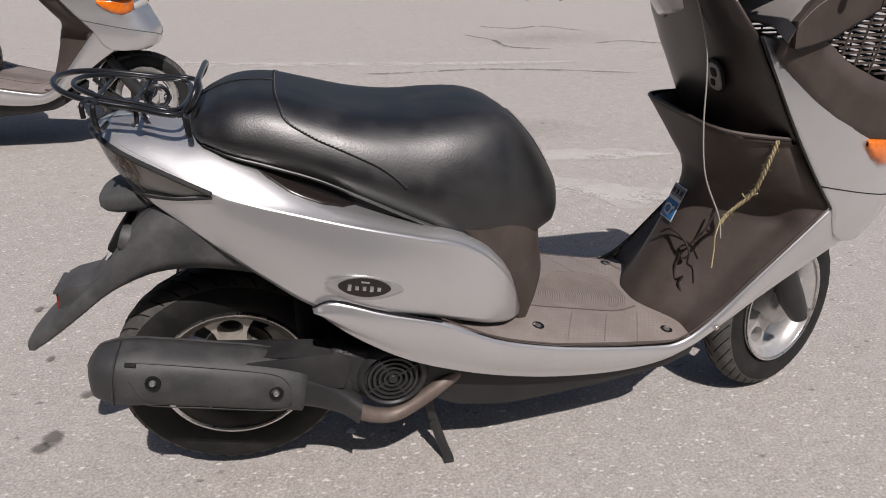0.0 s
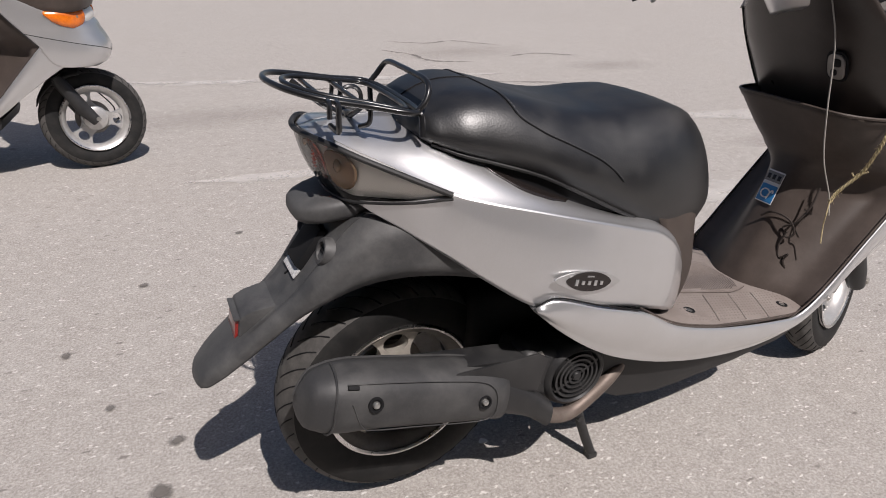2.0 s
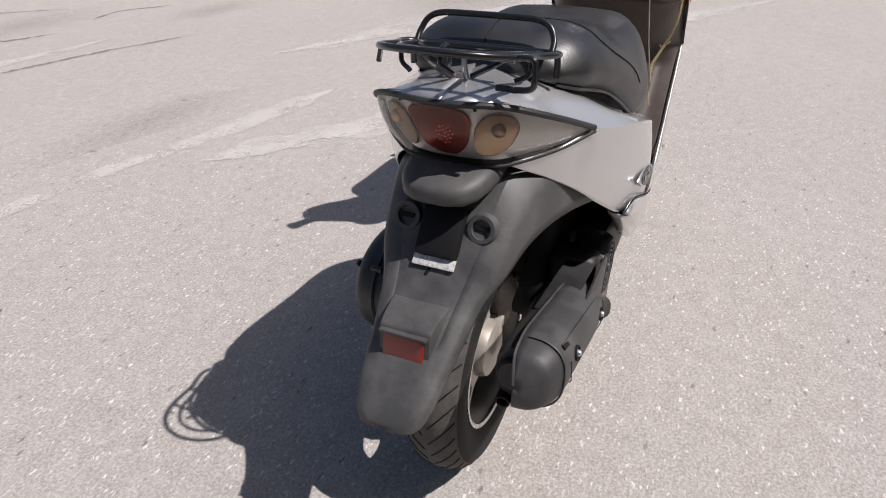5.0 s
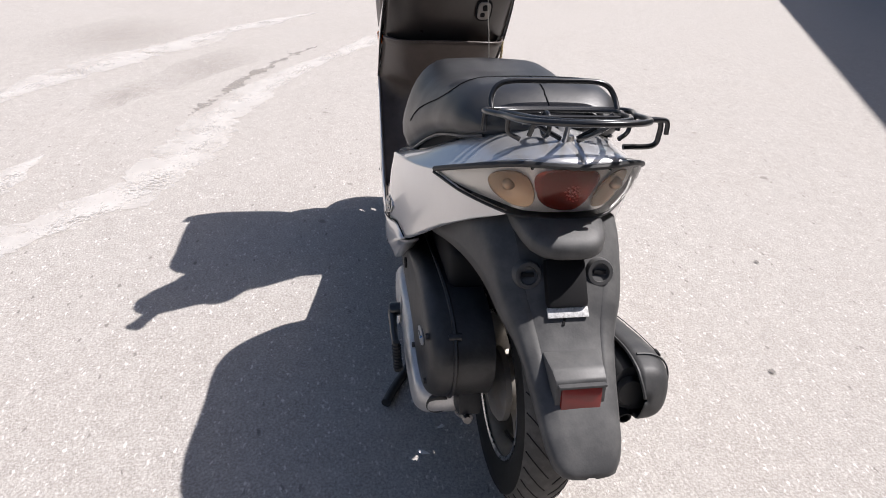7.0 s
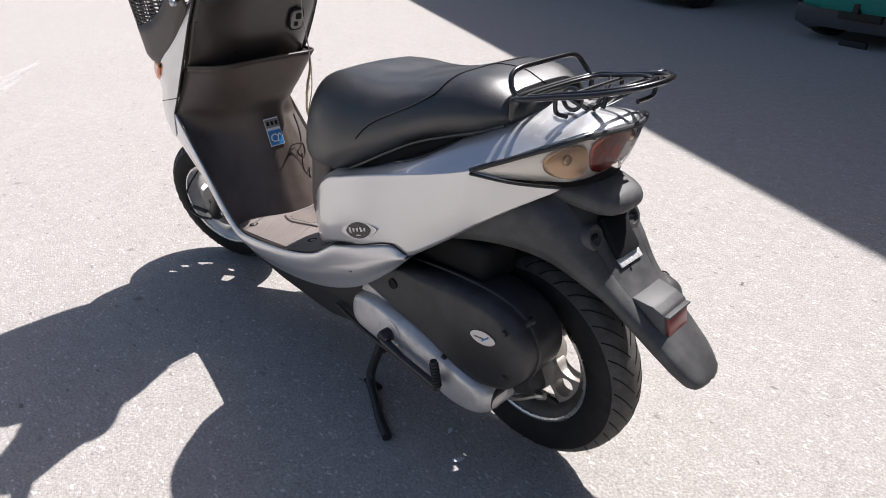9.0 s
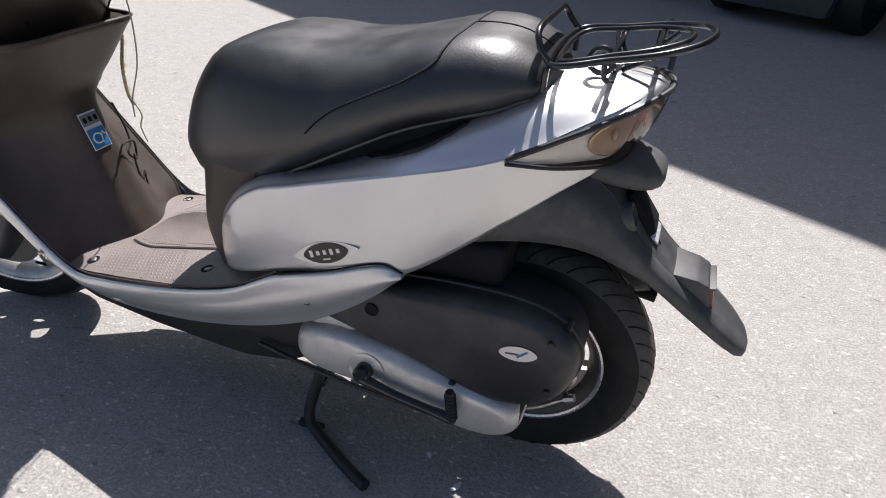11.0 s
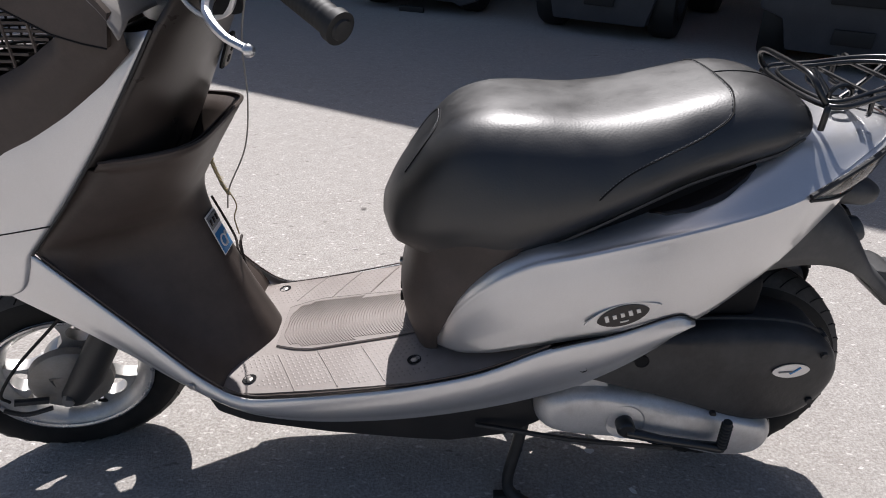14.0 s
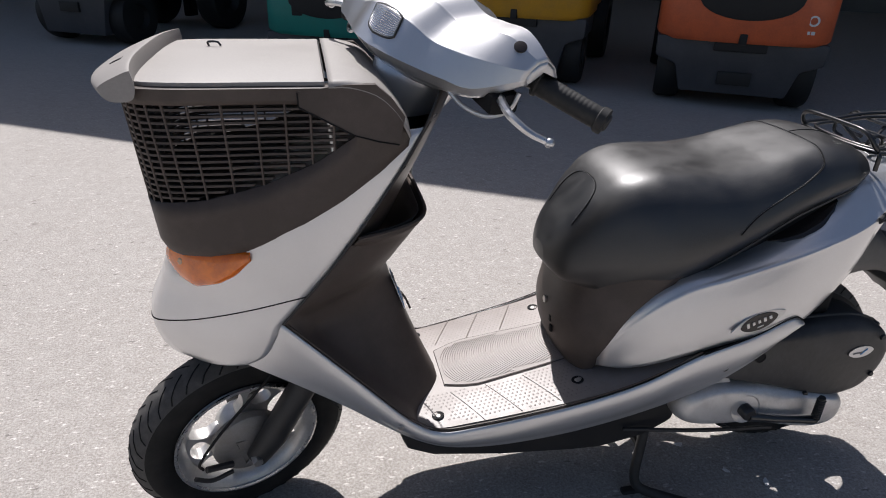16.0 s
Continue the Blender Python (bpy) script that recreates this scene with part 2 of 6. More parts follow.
    link(m, shift.outputs[0], s.inputs["Vector"])
    pick2 = node(m, "SeparateColor")
    link(m, s.outputs["Color"], pick2.inputs[0])
    spot = node(m, "Math")
    spot.operation = "MULTIPLY"
    link(m, ramp(m, s.outputs["Distance"], [(0.035, (1, 1, 1)), (0.06, (0, 0, 0))]), spot.inputs[0])
    link(m, ramp(m, pick2.outputs[0], [(0.35, (0, 0, 0)), (0.6, (0.75, 0.75, 0.75))]), spot.inputs[1])
    col = mix(m, spot.outputs[0], col, (0.20, 0.182, 0.165))
    link(m, col, b.inputs["Base Color"])
    hgt = mix(m, 0.5, tex(70.0, 5, 0.7, 0.6), tex(190.0, 3, 0.7))
    bump(m, hgt, 0.75, 0.006)
    return m


concrete = ground_material()


def speckled(name, base, cover=0.5, scale=70.0, most=0.9, soft=0.10):
    """A thin worn layer that breaks up into specks, so that the ground shows between them."""
    m = worn(mat(name, base, 0.92), base, tuple(x * 0.85 for x in base), 6, 180, 0.9, (0.85, 0.95), 0.5, 0.003)
    a = noise_of(m, scale, 4.0, 0.75)
    b = noise_of(m, 5.0, 3.0, 0.6)
    n = node(m, "Math")
    n.operation = "ADD"
    link(m, a, n.inputs[0])
    link(m, b, n.inputs[1])
    link(m, ramp(m, n.outputs[0], [(0.98 - 0.35 * cover, (0, 0, 0)), (0.98 + soft - 0.35 * cover, (most, most, most))]), m.node_tree.nodes["Principled BSDF"].inputs["Alpha"])
    return m


patch_dark = speckled("old_patch", (0.30, 0.273, 0.248), 0.5, 45.0, 0.5)
patch_pale = speckled("pale_patch", (0.72, 0.69, 0.655), 0.42, 75.0, 0.42, 0.26)
crack_dark = speckled("crack_dirt", (0.21, 0.193, 0.176), 0.7, 60.0, 0.6)


def soft_stain(name, base, most=0.75, ragged=0.35):
    """A stain that fades out towards its edge and breaks up there."""
    m = worn(mat(name, base, 0.92), base, tuple(x * 0.8 for x in base), 9, 180, 0.9, (0.85, 0.95), 0.5, 0.003)
    co = node(m, "TexCoord")
    away = node(m, "VectorMath")
    away.operation = "DISTANCE"
    away.inputs[1].default_value = (0.5, 0.5, 0.0)
    flat = node(m, "VectorMath")
    flat.operation = "MULTIPLY"
    flat.inputs[1].default_value = (1, 1, 0)
    link(m, co.outputs["Generated"], flat.inputs[0])
    link(m, flat.outputs[0], away.inputs[0])
    n = node(m, "Math")
    n.operation = "MULTIPLY_ADD"
    n.inputs[1].default_value = ragged
    link(m, noise_of(m, 60.0, 5.0, 0.7), n.inputs[0])
    link(m, away.outputs["Value"], n.inputs[2])
    link(m, ramp(m, n.outputs[0], [(0.30, (most,) * 3), (0.42 + 0.4 * ragged, (0, 0, 0))]), m.node_tree.nodes["Principled BSDF"].inputs["Alpha"])
    return m


oil_spot = soft_stain("oil_spot", (0.17, 0.155, 0.142), 0.85, 0.3)
worn_ground = soft_stain("worn_ground", (0.30, 0.262, 0.232), 0.25, 0.85)
# dark brown for the line along the pad's edge
pad_line = mat("groove_dark", (0.12, 0.10, 0.09), 0.9)
# floor brown a little darker, for shade between the ribs and round the studs
tread_shade = worn(mat("shaded_tread", (0.21, 0.176, 0.158), 0.55, specular_ior_level=0.8), (0.21, 0.176, 0.158), (0.29, 0.255, 0.235), 20, 300, 0.6, (0.46, 0.62), 0.2)
case_black = worn(mat("dusty_case_black", (0.015, 0.015, 0.016), 0.5), (0.015, 0.015, 0.016), (0.085, 0.082, 0.079), 9, 60, 0.7, (0.34, 0.58), 0.4, 0.002)
shield_black = worn(mat("scuffed_muffler_black", (0.036, 0.036, 0.037), 0.45), (0.036, 0.036, 0.037), (0.11, 0.108, 0.104), 14, 260, 0.6, (0.50, 0.68), 0.3)


# ---- mesh helpers ----
def part(name, bm, material, parent=None, label="", smooth=40, thick=0.0):
    """Links a bmesh as one mesh object under a thing or a part."""
    bmesh.ops.remove_doubles(bm, verts=bm.verts, dist=1e-6)
    if thick == 0.0:
        bmesh.ops.recalc_face_normals(bm, faces=bm.faces)
    me = bpy.data.meshes.new(name)
    bm.to_mesh(me)
    bm.free()
    if smooth:
        for p in me.polygons:
            p.use_smooth = True
        me.set_sharp_from_angle(angle=radians(smooth))
    me.materials.append(material)
    ob = new(name, me)
    if thick:
        mod = ob.modifiers.new("thickness", "SOLIDIFY")
        mod.thickness, mod.offset = thick, 0.0
    if parent:
        ob.parent = parent
    if label:
        tagged(ob, label)
    return ob


def along(keys, x):
    """Smooth values at x out of rows (x, a, b, ...)."""
    k = np.array(keys, float)
    xs, v = k[:, 0], k[:, 1:]
    x = min(max(x, xs[0]), xs[-1])
    i = int(min(np.searchsorted(xs, x, "right") - 1, len(xs) - 2))
    slope = np.gradient(v, xs, axis=0)
    h = xs[i + 1] - xs[i]
    t = (x - xs[i]) / h
    return (2 * t**3 - 3 * t * t + 1) * v[i] + (t**3 - 2 * t * t + t) * h * slope[i] + (3 * t * t - 2 * t**3) * v[i + 1] + (t**3 - t * t) * h * slope[i + 1]


def resample(pts, n, closed=False):
    """A smooth run of n points through pts."""
    p = [np.array(q, float) for q in pts]
    m = len(p)
    out = []
    spans = m if closed else m - 1
    for j in range(n):
        f = j / (n if closed else n - 1) * spans
        i = min(int(f), spans - 1)
        t = f - i
        if closed:
            a, b, c, d = p[(i - 1) % m], p[i % m], p[(i + 1) % m], p[(i + 2) % m]
        else:
            b, c = p[i], p[i + 1]
            a = p[i - 1] if i else 2 * b - c
            d = p[i + 2] if i + 2 < m else 2 * c - b
        out.append(0.5 * (2 * b + (c - a) * t + (2 * a - 5 * b + 4 * c - d) * t * t + (3 * b - a - 3 * c + d) * t**3))
    return out


def sheet(rows, bm=None, closed=False, caps=False):
    """A quad net over rows of points; closed: each row is a ring; caps: fill the two end rings."""
    bm = bm or bmesh.new()
    net = [[bm.verts.new(Vector(p)) for p in row] for row in rows]
    n = len(net[0])
    for a, b in zip(net, net[1:]):
        for i in range(n if closed else n - 1):
            j = (i + 1) % n
            bm.faces.new((a[i], a[j], b[j], b[i]))
    if caps:
        bm.faces.new(net[0][::-1])
        bm.faces.new(net[-1])
    return bm


def smooth_sheet(rows, nu, nv):
    """Rows of control points made dense in both directions."""
    dense = [resample(r, nv) for r in rows]
    cols = [resample([r[j] for r in dense], nu) for j in range(nv)]
    return [[cols[j][i] for j in range(nv)] for i in range(nu)]


def tube(pts, r, n=8, bm=None, closed=False, count=0, caps=True):
    """A round bar along a smooth run of points; r may be a list of radii."""
    if count:
        pts = resample(pts, count, closed)
    p = [Vector(q) for q in pts]
    m = len(p)
    rows = []
    side = None
    for i in range(m):
        a = p[(i - 1) % m] if closed or i else p[i]
        b = p[(i + 1) % m] if closed or i < m - 1 else p[i]
        d = (b - a).normalized()
        if side is None:
            side = d.orthogonal().normalized()
        side = (side - d * side.dot(d)).normalized()
        up = d.cross(side)
        rad = r[i] if isinstance(r, (list, tuple)) else r
        rows.append([p[i] + rad * (math.cos(t) * side + math.sin(t) * up) for t in [2 * math.pi * k / n for k in range(n)]])
    if closed:
        bm = bm or bmesh.new()
        net = [[bm.verts.new(q) for q in row] for row in rows]
        for i in range(m):
            for k in range(n):
                bm.faces.new((net[i][k], net[i][(k + 1) % n], net[(i + 1) % m][(k + 1) % n], net[(i + 1) % m][k]))
        return bm
    return sheet(rows, bm, True, caps)


def lathe(profile, at, axis=(0, 1, 0), n=48, bm=None, ring=False):
    """Turns (radius, offset along the axis) pairs round an axis through at; ring: the profile is a closed loop."""
    q = Vector((0, 0, 1)).rotation_difference(Vector(axis))
    rows = []
    for r, h in (list(profile) + [profile[0]] if ring else profile):
        rows.append([Vector(at) + q @ Vector((max(r, 1e-5) * math.cos(2 * math.pi * k / n), max(r, 1e-5) * math.sin(2 * math.pi * k / n), h)) for k in range(n)])
    return sheet(rows, bm, True)


def slab(outline, thickness, m, bm=None, bevel=0.0, seg=2):
    """A plate with that outline in x, y, standing thickness high along z, laid by the matrix m."""
    own = bmesh.new()
    lo = [own.verts.new((x, y, 0)) for x, y in outline]
    f = own.faces.new(lo)
    ext = bmesh.ops.extrude_face_region(own, geom=[f])
    bmesh.ops.translate(own, verts=[v for v in ext["geom"] if isinstance(v, bmesh.types.BMVert)], vec=(0, 0, thickness))
    bmesh.ops.recalc_face_normals(own, faces=own.faces)
    if bevel:
        bmesh.ops.bevel(own, geom=[e for e in own.edges], offset=bevel, segments=seg, profile=0.6, affect="EDGES", clamp_overlap=True)
    own.transform(m)
    if bm is None:
        return own
    me = bpy.data.meshes.new("joined")
    own.to_mesh(me)
    own.free()
    bm.from_mesh(me)
    bpy.data.meshes.remove(me)
    return bm


def block(size, m, bevel=0.003, bm=None, seg=2):
    x, y, z = (s / 2 for s in size)
    return slab([(-x, -y), (x, -y), (x, y), (-x, y)], size[2], m @ Matrix.Translation((0, 0, -z)), bm, bevel, seg)


def frame_at(at, z_axis, x_hint=(1, 0, 0)):
    """A matrix at a point with its z along z_axis and its x near x_hint."""
    z = Vector(z_axis).normalized()
    x = Vector(x_hint)
    x = (x - z * x.dot(z)).normalized()
    y = z.cross(x)
    return Matrix(((x.x, y.x, z.x, at[0]), (x.y, y.y, z.y, at[1]), (x.z, y.z, z.z, at[2]), (0, 0, 0, 1)))


def thing(name, label, category, group="", m=None):
    ob = new(name)
    ob.empty_display_size = 0.1
    if m is not None:
        ob.matrix_basis = m
    return tagged(ob, label, category, group)


def turn_about(at, axis, degrees):
    return Matrix.Translation(at) @ Matrix.Rotation(radians(degrees), 4, Vector(axis)) @ Matrix.Translation(-Vector(at))


def dome(at, radii, bm=None, n=16, m=None):
    """A small rounded body (ellipsoid)."""
    own = bmesh.new()
    bmesh.ops.create_uvsphere(own, u_segments=n, v_segments=n // 2 + 2, radius=1.0)
    own.transform((m or Matrix.Translation(at)) @ Matrix.Diagonal((*radii, 1)))
    if bm is None:
        return own
    me = bpy.data.meshes.new("joined")
    own.to_mesh(me)
    own.free()
    bm.from_mesh(me)
    bpy.data.meshes.remove(me)
    return bm


# ---- the scooter, built at its own place: x ahead, y to its left ----
RAKE, STEER_BY = 25.0, 28.0
HEAD = (0.24, 0.0, 0.90)
STEM = Vector((-math.sin(radians(RAKE)), 0, math.cos(radians(RAKE))))
STEER = turn_about(HEAD, STEM, STEER_BY)
STEER_LOW = turn_about(HEAD, STEM, 21.0)  # the forks have some play against the bar
SIDES = (1, -1)


def flip(rows, s):
    return [[(p[0], p[1] * s, p[2]) for p in r] for r in rows]


def slimmed(bm):
    """The right half of the tail stands a little closer in than the left."""
    for v in bm.verts:
        if v.co.y < 0 and v.co.x < -0.28:
            t = min(1.0, (-0.28 - v.co.x) / 0.22)
            v.co.y *= 1 - 0.075 * t * t * (3 - 2 * t)
    return bm


def steered(bm):
    bm.transform(STEER)
    return bm


# side body: x, then y and z of the upper edge, of the shoulder and of the lower edge
BODY = [
    (-0.668, 0.000, 0.695, 0.022, 0.690, 0.000, 0.674),
    (-0.648, 0.000, 0.701, 0.074, 0.688, 0.030, 0.636),
    (-0.615, 0.000, 0.704, 0.108, 0.674, 0.072, 0.606),
    (-0.560, 0.000, 0.705, 0.138, 0.650, 0.116, 0.570),
    (-0.510, 0.020, 0.702, 0.161, 0.629, 0.147, 0.535),
    (-0.450, 0.070, 0.666, 0.181, 0.612, 0.171, 0.490),
    (-0.385, 0.100, 0.623, 0.194, 0.597, 0.190, 0.449),
    (-0.300, 0.122, 0.582, 0.199, 0.574, 0.205, 0.440),
    (-0.220, 0.135, 0.552, 0.194, 0.548, 0.200, 0.418),
    (-0.153, 0.146, 0.536, 0.182, 0.521, 0.189, 0.393),
    (-0.100, 0.149, 0.497, 0.168, 0.477, 0.170, 0.368),
    (-0.060, 0.137, 0.440, 0.147, 0.420, 0.146, 0.352),
    (-0.036, 0.121, 0.376, 0.123, 0.366, 0.122, 0.345),
]


def body_row(x):
    yt, zt, yc, zc, yb, zb = along(BODY, x)
    out = 0.004 * min(1.0, max(0.0, (zc - zb) / 0.12))
    fall = float(np.interp(x, (-0.52, -0.36), (0.40, 0.46)))
    top = np.array((x, yt + 0.6 * (yc - yt), zt + fall * (zc - zt) + 0.003))
    low = np.array((x, yc + 0.33 * (yb - yc) + out, zc + 0.33 * (zb - zc)))
    rim = np.array((x, yc, zc))
    soft = float(np.interp(x, (-0.40, -0.12), (0.16, 0.34)))  # the shoulder is crisp at the tail
    return [
        (x, yt, zt),
        tuple(top),
        tuple(rim + soft * (top - rim)),
        tuple(rim * 0.985 + 0.0075 * (top + low)),
        tuple(rim + soft * 0.8 * (low - rim)),
        tuple(low),
        (x, yc + 0.68 * (yb - yc) + out, zc + 0.68 * (zb - zc)),
        (x, yb, zb),
    ]


def side_covers(root):
    xs = [-0.668 + 0.162 * i / 14 for i in range(14)] + [-0.506 + 0.470 * i / 32 for i in range(33)]
    lamp_low = [(-0.612, 0.078, 0.606), (-0.560, 0.130, 0.615), (-0.506, 0.163, 0.629)]
    for s in SIDES:
        upper, lower = [], []
        for x in xs:
            full = resample(body_row(x), 36)
            upper.append(full[:16])
            if x > -0.5061:
                lower.append(full[15:])
            elif x >= -0.612:
                y0, z0 = along(lamp_low, x)
                keep = [np.array((x, y0, z0))] + [np.array((x, y0 + (full[-1][1] - y0) * t / 20, z0 + (full[-1][2] - z0) * t / 20)) for t in range(1, 21)]
                lower.append(keep)
        bm = sheet(flip(upper, s))
        cover = part("side_cover", slimmed(sheet(flip(lower, s), bm)), silver, root, "metallic silver painted side panel", 50, 0.003)
        # a flat black sheet laid at the hand hold under the rear of the seat
        hold = []
        for x in [-0.448 + 0.135 * k / 16 for k in range(17)]:
            reach = float(np.interp(x, (-0.448, -0.432, -0.40, -0.36, -0.33, -0.313), (0.126, 0.142, 0.162, 0.168, 0.160, 0.142)))
            row = resample(body_row(x), 200)
            hold.append([(q[0], q[1], q[2] + 0.0028) for q in [min(row[:110], key=lambda q: abs(q[1] - y)) for y in [0.118 + (reach - 0.118) * j / 5 for j in range(6)]]])
        part("hand_hold", slimmed(sheet(flip(hold, s))), badge_dark, cover, "flat black hand hold sheet below the seat", 50, 0.002)
        # badge: a lens of dark enamel in a silver rim, with pale marks
        a, b = (Vector((-0.366, 0.2045, 0.497)), Vector((-0.256, 0.2125, 0.478))) if s < 0 else (Vector((-0.330, 0.211, 0.486)), Vector((-0.234, 0.2115, 0.452)))
        lie = lambda p: Vector((p.x, min((math.hypot(q[0] - p.x, q[2] - p.z), q[1]) for r in lower for q in r)[1], p.z))
        a, b = lie(a), lie(b)
        mid = lie((a + b) / 2)
        d = (b - a)
        half = d.length / 2
        nrm = Vector((0.0, 1.0, 0.08)).normalized()
        fr = frame_at((mid.x, (mid.y + (0.0006 if s > 0 else 0.0022)) * s, mid.z), (nrm.x, nrm.y * s, nrm.z), (d.x, d.y * s, d.z))

        def eye(l, w, point=1.25, n=19):
            top = [(l * math.cos(math.pi * k / n), w * math.sin(math.pi * k / n) ** point) for k in range(n + 1)]
            return top + [(x, -y) for x, y in top[-2:0:-1]]

        badge = part("badge", slimmed(slab(eye(half * 1.04, 0.0165, 1.8), 0.003, fr)), badge_edge, cover, "silver almond-shaped badge rim", 30)
        part("badge_plate", slimmed(slab(eye(half * 0.70, 0.0150), 0.0042, fr)), badge_dark, badge)
        for k in range(5):
            tall = 0.0100 if k == 0 else (0.0062, 0.0064, 0.0085, 0.0062)[k - 1]
            u = -0.022 + 0.0108 * k
            part("mark", slimmed(block((0.0052, tall, 0.0012), fr @ Matrix.Translation((u if s < 0 else -u, -0.0015, 0.0047)), 0.0003)), badge_edge, badge)
        part("mark", slimmed(block((0.012, 0.0022, 0.0012), fr @ Matrix.Translation((0.0, 0.0085, 0.0047)), 0.0003)), badge_edge, badge)


def tail_lamp(root):
    up = [(-0.506, 0.164, 0.628), (-0.560, 0.142, 0.652), (-0.615, 0.113, 0.676), (-0.648, 0.079, 0.690), (-0.669, 0.032, 0.694), (-0.673, 0, 0.694)]
    lo = [(-0.506, 0.164, 0.625), (-0.560, 0.128, 0.614), (-0.612, 0.078, 0.606), (-0.630, 0.045, 0.606), (-0.637, 0.015, 0.607), (-0.637, 0, 0.607)]
    full = lambda line: line + [(x, -y, z) for x, y, z in line[-2::-1]]
    u, l = resample(full(up), 41), resample(full(lo), 41)

    def between(bulge, inset=0.0):
        rows = []
        for i, (a, b) in enumerate(zip(u, l)):
            a, b = Vector(a), Vector(b)
            t = (Vector(u[min(i + 1, 40)]) - Vector(u[max(i - 1, 0)])).normalized()
            n = t.cross(b - a)
            n = n.normalized() if n.length > 1e-6 else Vector((-1, 0, 0))
            if n.x > 0:
                n = -n
            fade = min(1.0, 6 * min(i, 40 - i) / 40)
            rows.append([a + (b - a) * k / 6 + n * (fade * (bulge * math.sin(math.pi * k / 6) - inset)) for k in range(7)])
        return rows

    lamp = part("tail_lamp", slimmed(sheet(between(0.0, 0.010))), bowl, root, "combination tail lamp with chromed reflector bowl", 60)
    cover = part("lens", slimmed(sheet(between(0.006, -0.002))), lens, lamp, "clear tail lamp lens", 60)
    cover.visible_shadow = False
    net = between(0.0, 0.007)

    def on_lamp(i, k, lift=0.0):
        i, k = min(max(i, 0.0), 39.999), min(max(k, 0.0), 5.999)
        a, b = int(i), int(k)
        p = (net[a][b] * (1 - i % 1) + net[a + 1][b] * (i % 1)) * (1 - k % 1) + (net[a][b + 1] * (1 - i % 1) + net[a + 1][b + 1] * (i % 1)) * (k % 1)
        return p + Vector((-lift, 0, 0))

    def bowl_patch(ic, kc, ri, rk, power=0.65):
        """A rounded bowl let into the reflector, with a raised rim."""
        rows = []
        for g, lift in ((1.0, 0.0005), (0.95, 0.0025), (0.88, 0.0018), (0.6, 0.0004), (0.3, 0.0), (0.02, -0.0002)):
            ring = []
            for q in range(36):
                c, t = math.cos(q * math.pi / 18), math.sin(q * math.pi / 18)
                ring.append(on_lamp(ic + ri * g * math.copysign(abs(c) ** power, c), kc + rk * g * math.copysign(abs(t) ** power, t), lift))
            rows.append(ring)
        return slimmed(sheet(rows, None, True))

    stop = part("stop_bowl", bowl_patch(19.0, 3.1, 6.2, 2.45, 0.6), red_bowl, lamp, "dull red stop lamp bowl")
    for ic, ri in ((9.6, 3.0), (28.6, 2.9)):
        turn = part("turn_bowl", bowl_patch(ic, 3.2, ri, 2.2, 0.8), amber_soft, lamp, "amber tinted turn signal bowl")
        part("bulb", dome(on_lamp(ic - 0.4, 2.6, 0.002), (0.005, 0.010, 0.009), None, 14), amber_soft, turn)
    bm = bmesh.new()
    for k in range(22):
        a = k * 2.4
        r = 0.0030 * math.sqrt(k)
        p = on_lamp(19.6, 3.3, 0.003)
        dome((p.x, p.y + r * math.cos(a) * 0.8, p.z + r * math.sin(a)), (0.0018, 0.0016, 0.0016), bm, 6)
    tagged(part("bulb_facets", bm, red_glint, lamp, "bulb facets coloured bright red for sun glints"), kind="stuff")
    for i in (12.9, 25.2):
        part("lens_screw", dome(on_lamp(i, 0.7, 0.003), (0.002, 0.0024, 0.0024), None, 8), dark, lamp)
    part("upper_trim", slimmed(tube(full([(x - 0.002, y * 1.01, z + 0.001) for x, y, z in up]), 0.0040, 8, count=60)), black, lamp)
    part("lower_trim", slimmed(tube(full([(x - 0.002, y * 1.02, z - 0.001) for x, y, z in lo]), 0.0022, 8, count=60)), black, lamp)


# seat: x, underside z, crown z, half width
SEAT = [
    (-0.540, 0.698, 0.703, 0.034),
    (-0.527, 0.689, 0.719, 0.085),
    (-0.497, 0.676, 0.737, 0.118),
    (-0.430, 0.655, 0.746, 0.141),
    (-0.360, 0.631, 0.730, 0.153),
    (-0.300, 0.602, 0.714, 0.163),
    (-0.220, 0.560, 0.704, 0.170),
    (-0.150, 0.528, 0.706, 0.172),
    (-0.090, 0.514, 0.702, 0.162),
    (-0.040, 0.506, 0.680, 0.142),
    (0.010, 0.502, 0.622, 0.106),
    (0.040, 0.508, 0.575, 0.068),
    (0.053, 0.522, 0.548, 0.028),
]


def seat_row(x, n=31, grow=0.0):
    zl, zt, w = along(SEAT, x)
    h = zt - zl
    f = float(np.interp(x, (-0.52, -0.45, -0.06, 0.02), (0.3, 1.0, 1.0, 0.2)))  # flat saddle, rounded ends
    half = [(w * 0.90, zl), (w * 1.0, zl + 0.25 * h), (w * 0.945, zl + (0.53 + 0.02 * f) * h), (w * (0.78 + 0.035 * f), zl + (0.80 + 0.01 * f) * h), (w * (0.50 + 0.11 * f), zl + (0.94 + 0.02 * f) * h), (w * (0.28 + 0.05 * f), zl + (0.985 + 0.006 * f) * h), (0, zt)]
    pts = [(x, y, z) for y, z in half] + [(x, -y, z) for y, z in half[-2::-1]]
    out = resample(pts, n)
    if grow:
        c = np.array([x, 0, zl + 0.4 * h])
        out = [p + grow * (p - c) / max(1e-6, np.linalg.norm(p - c)) for p in out]
    return out


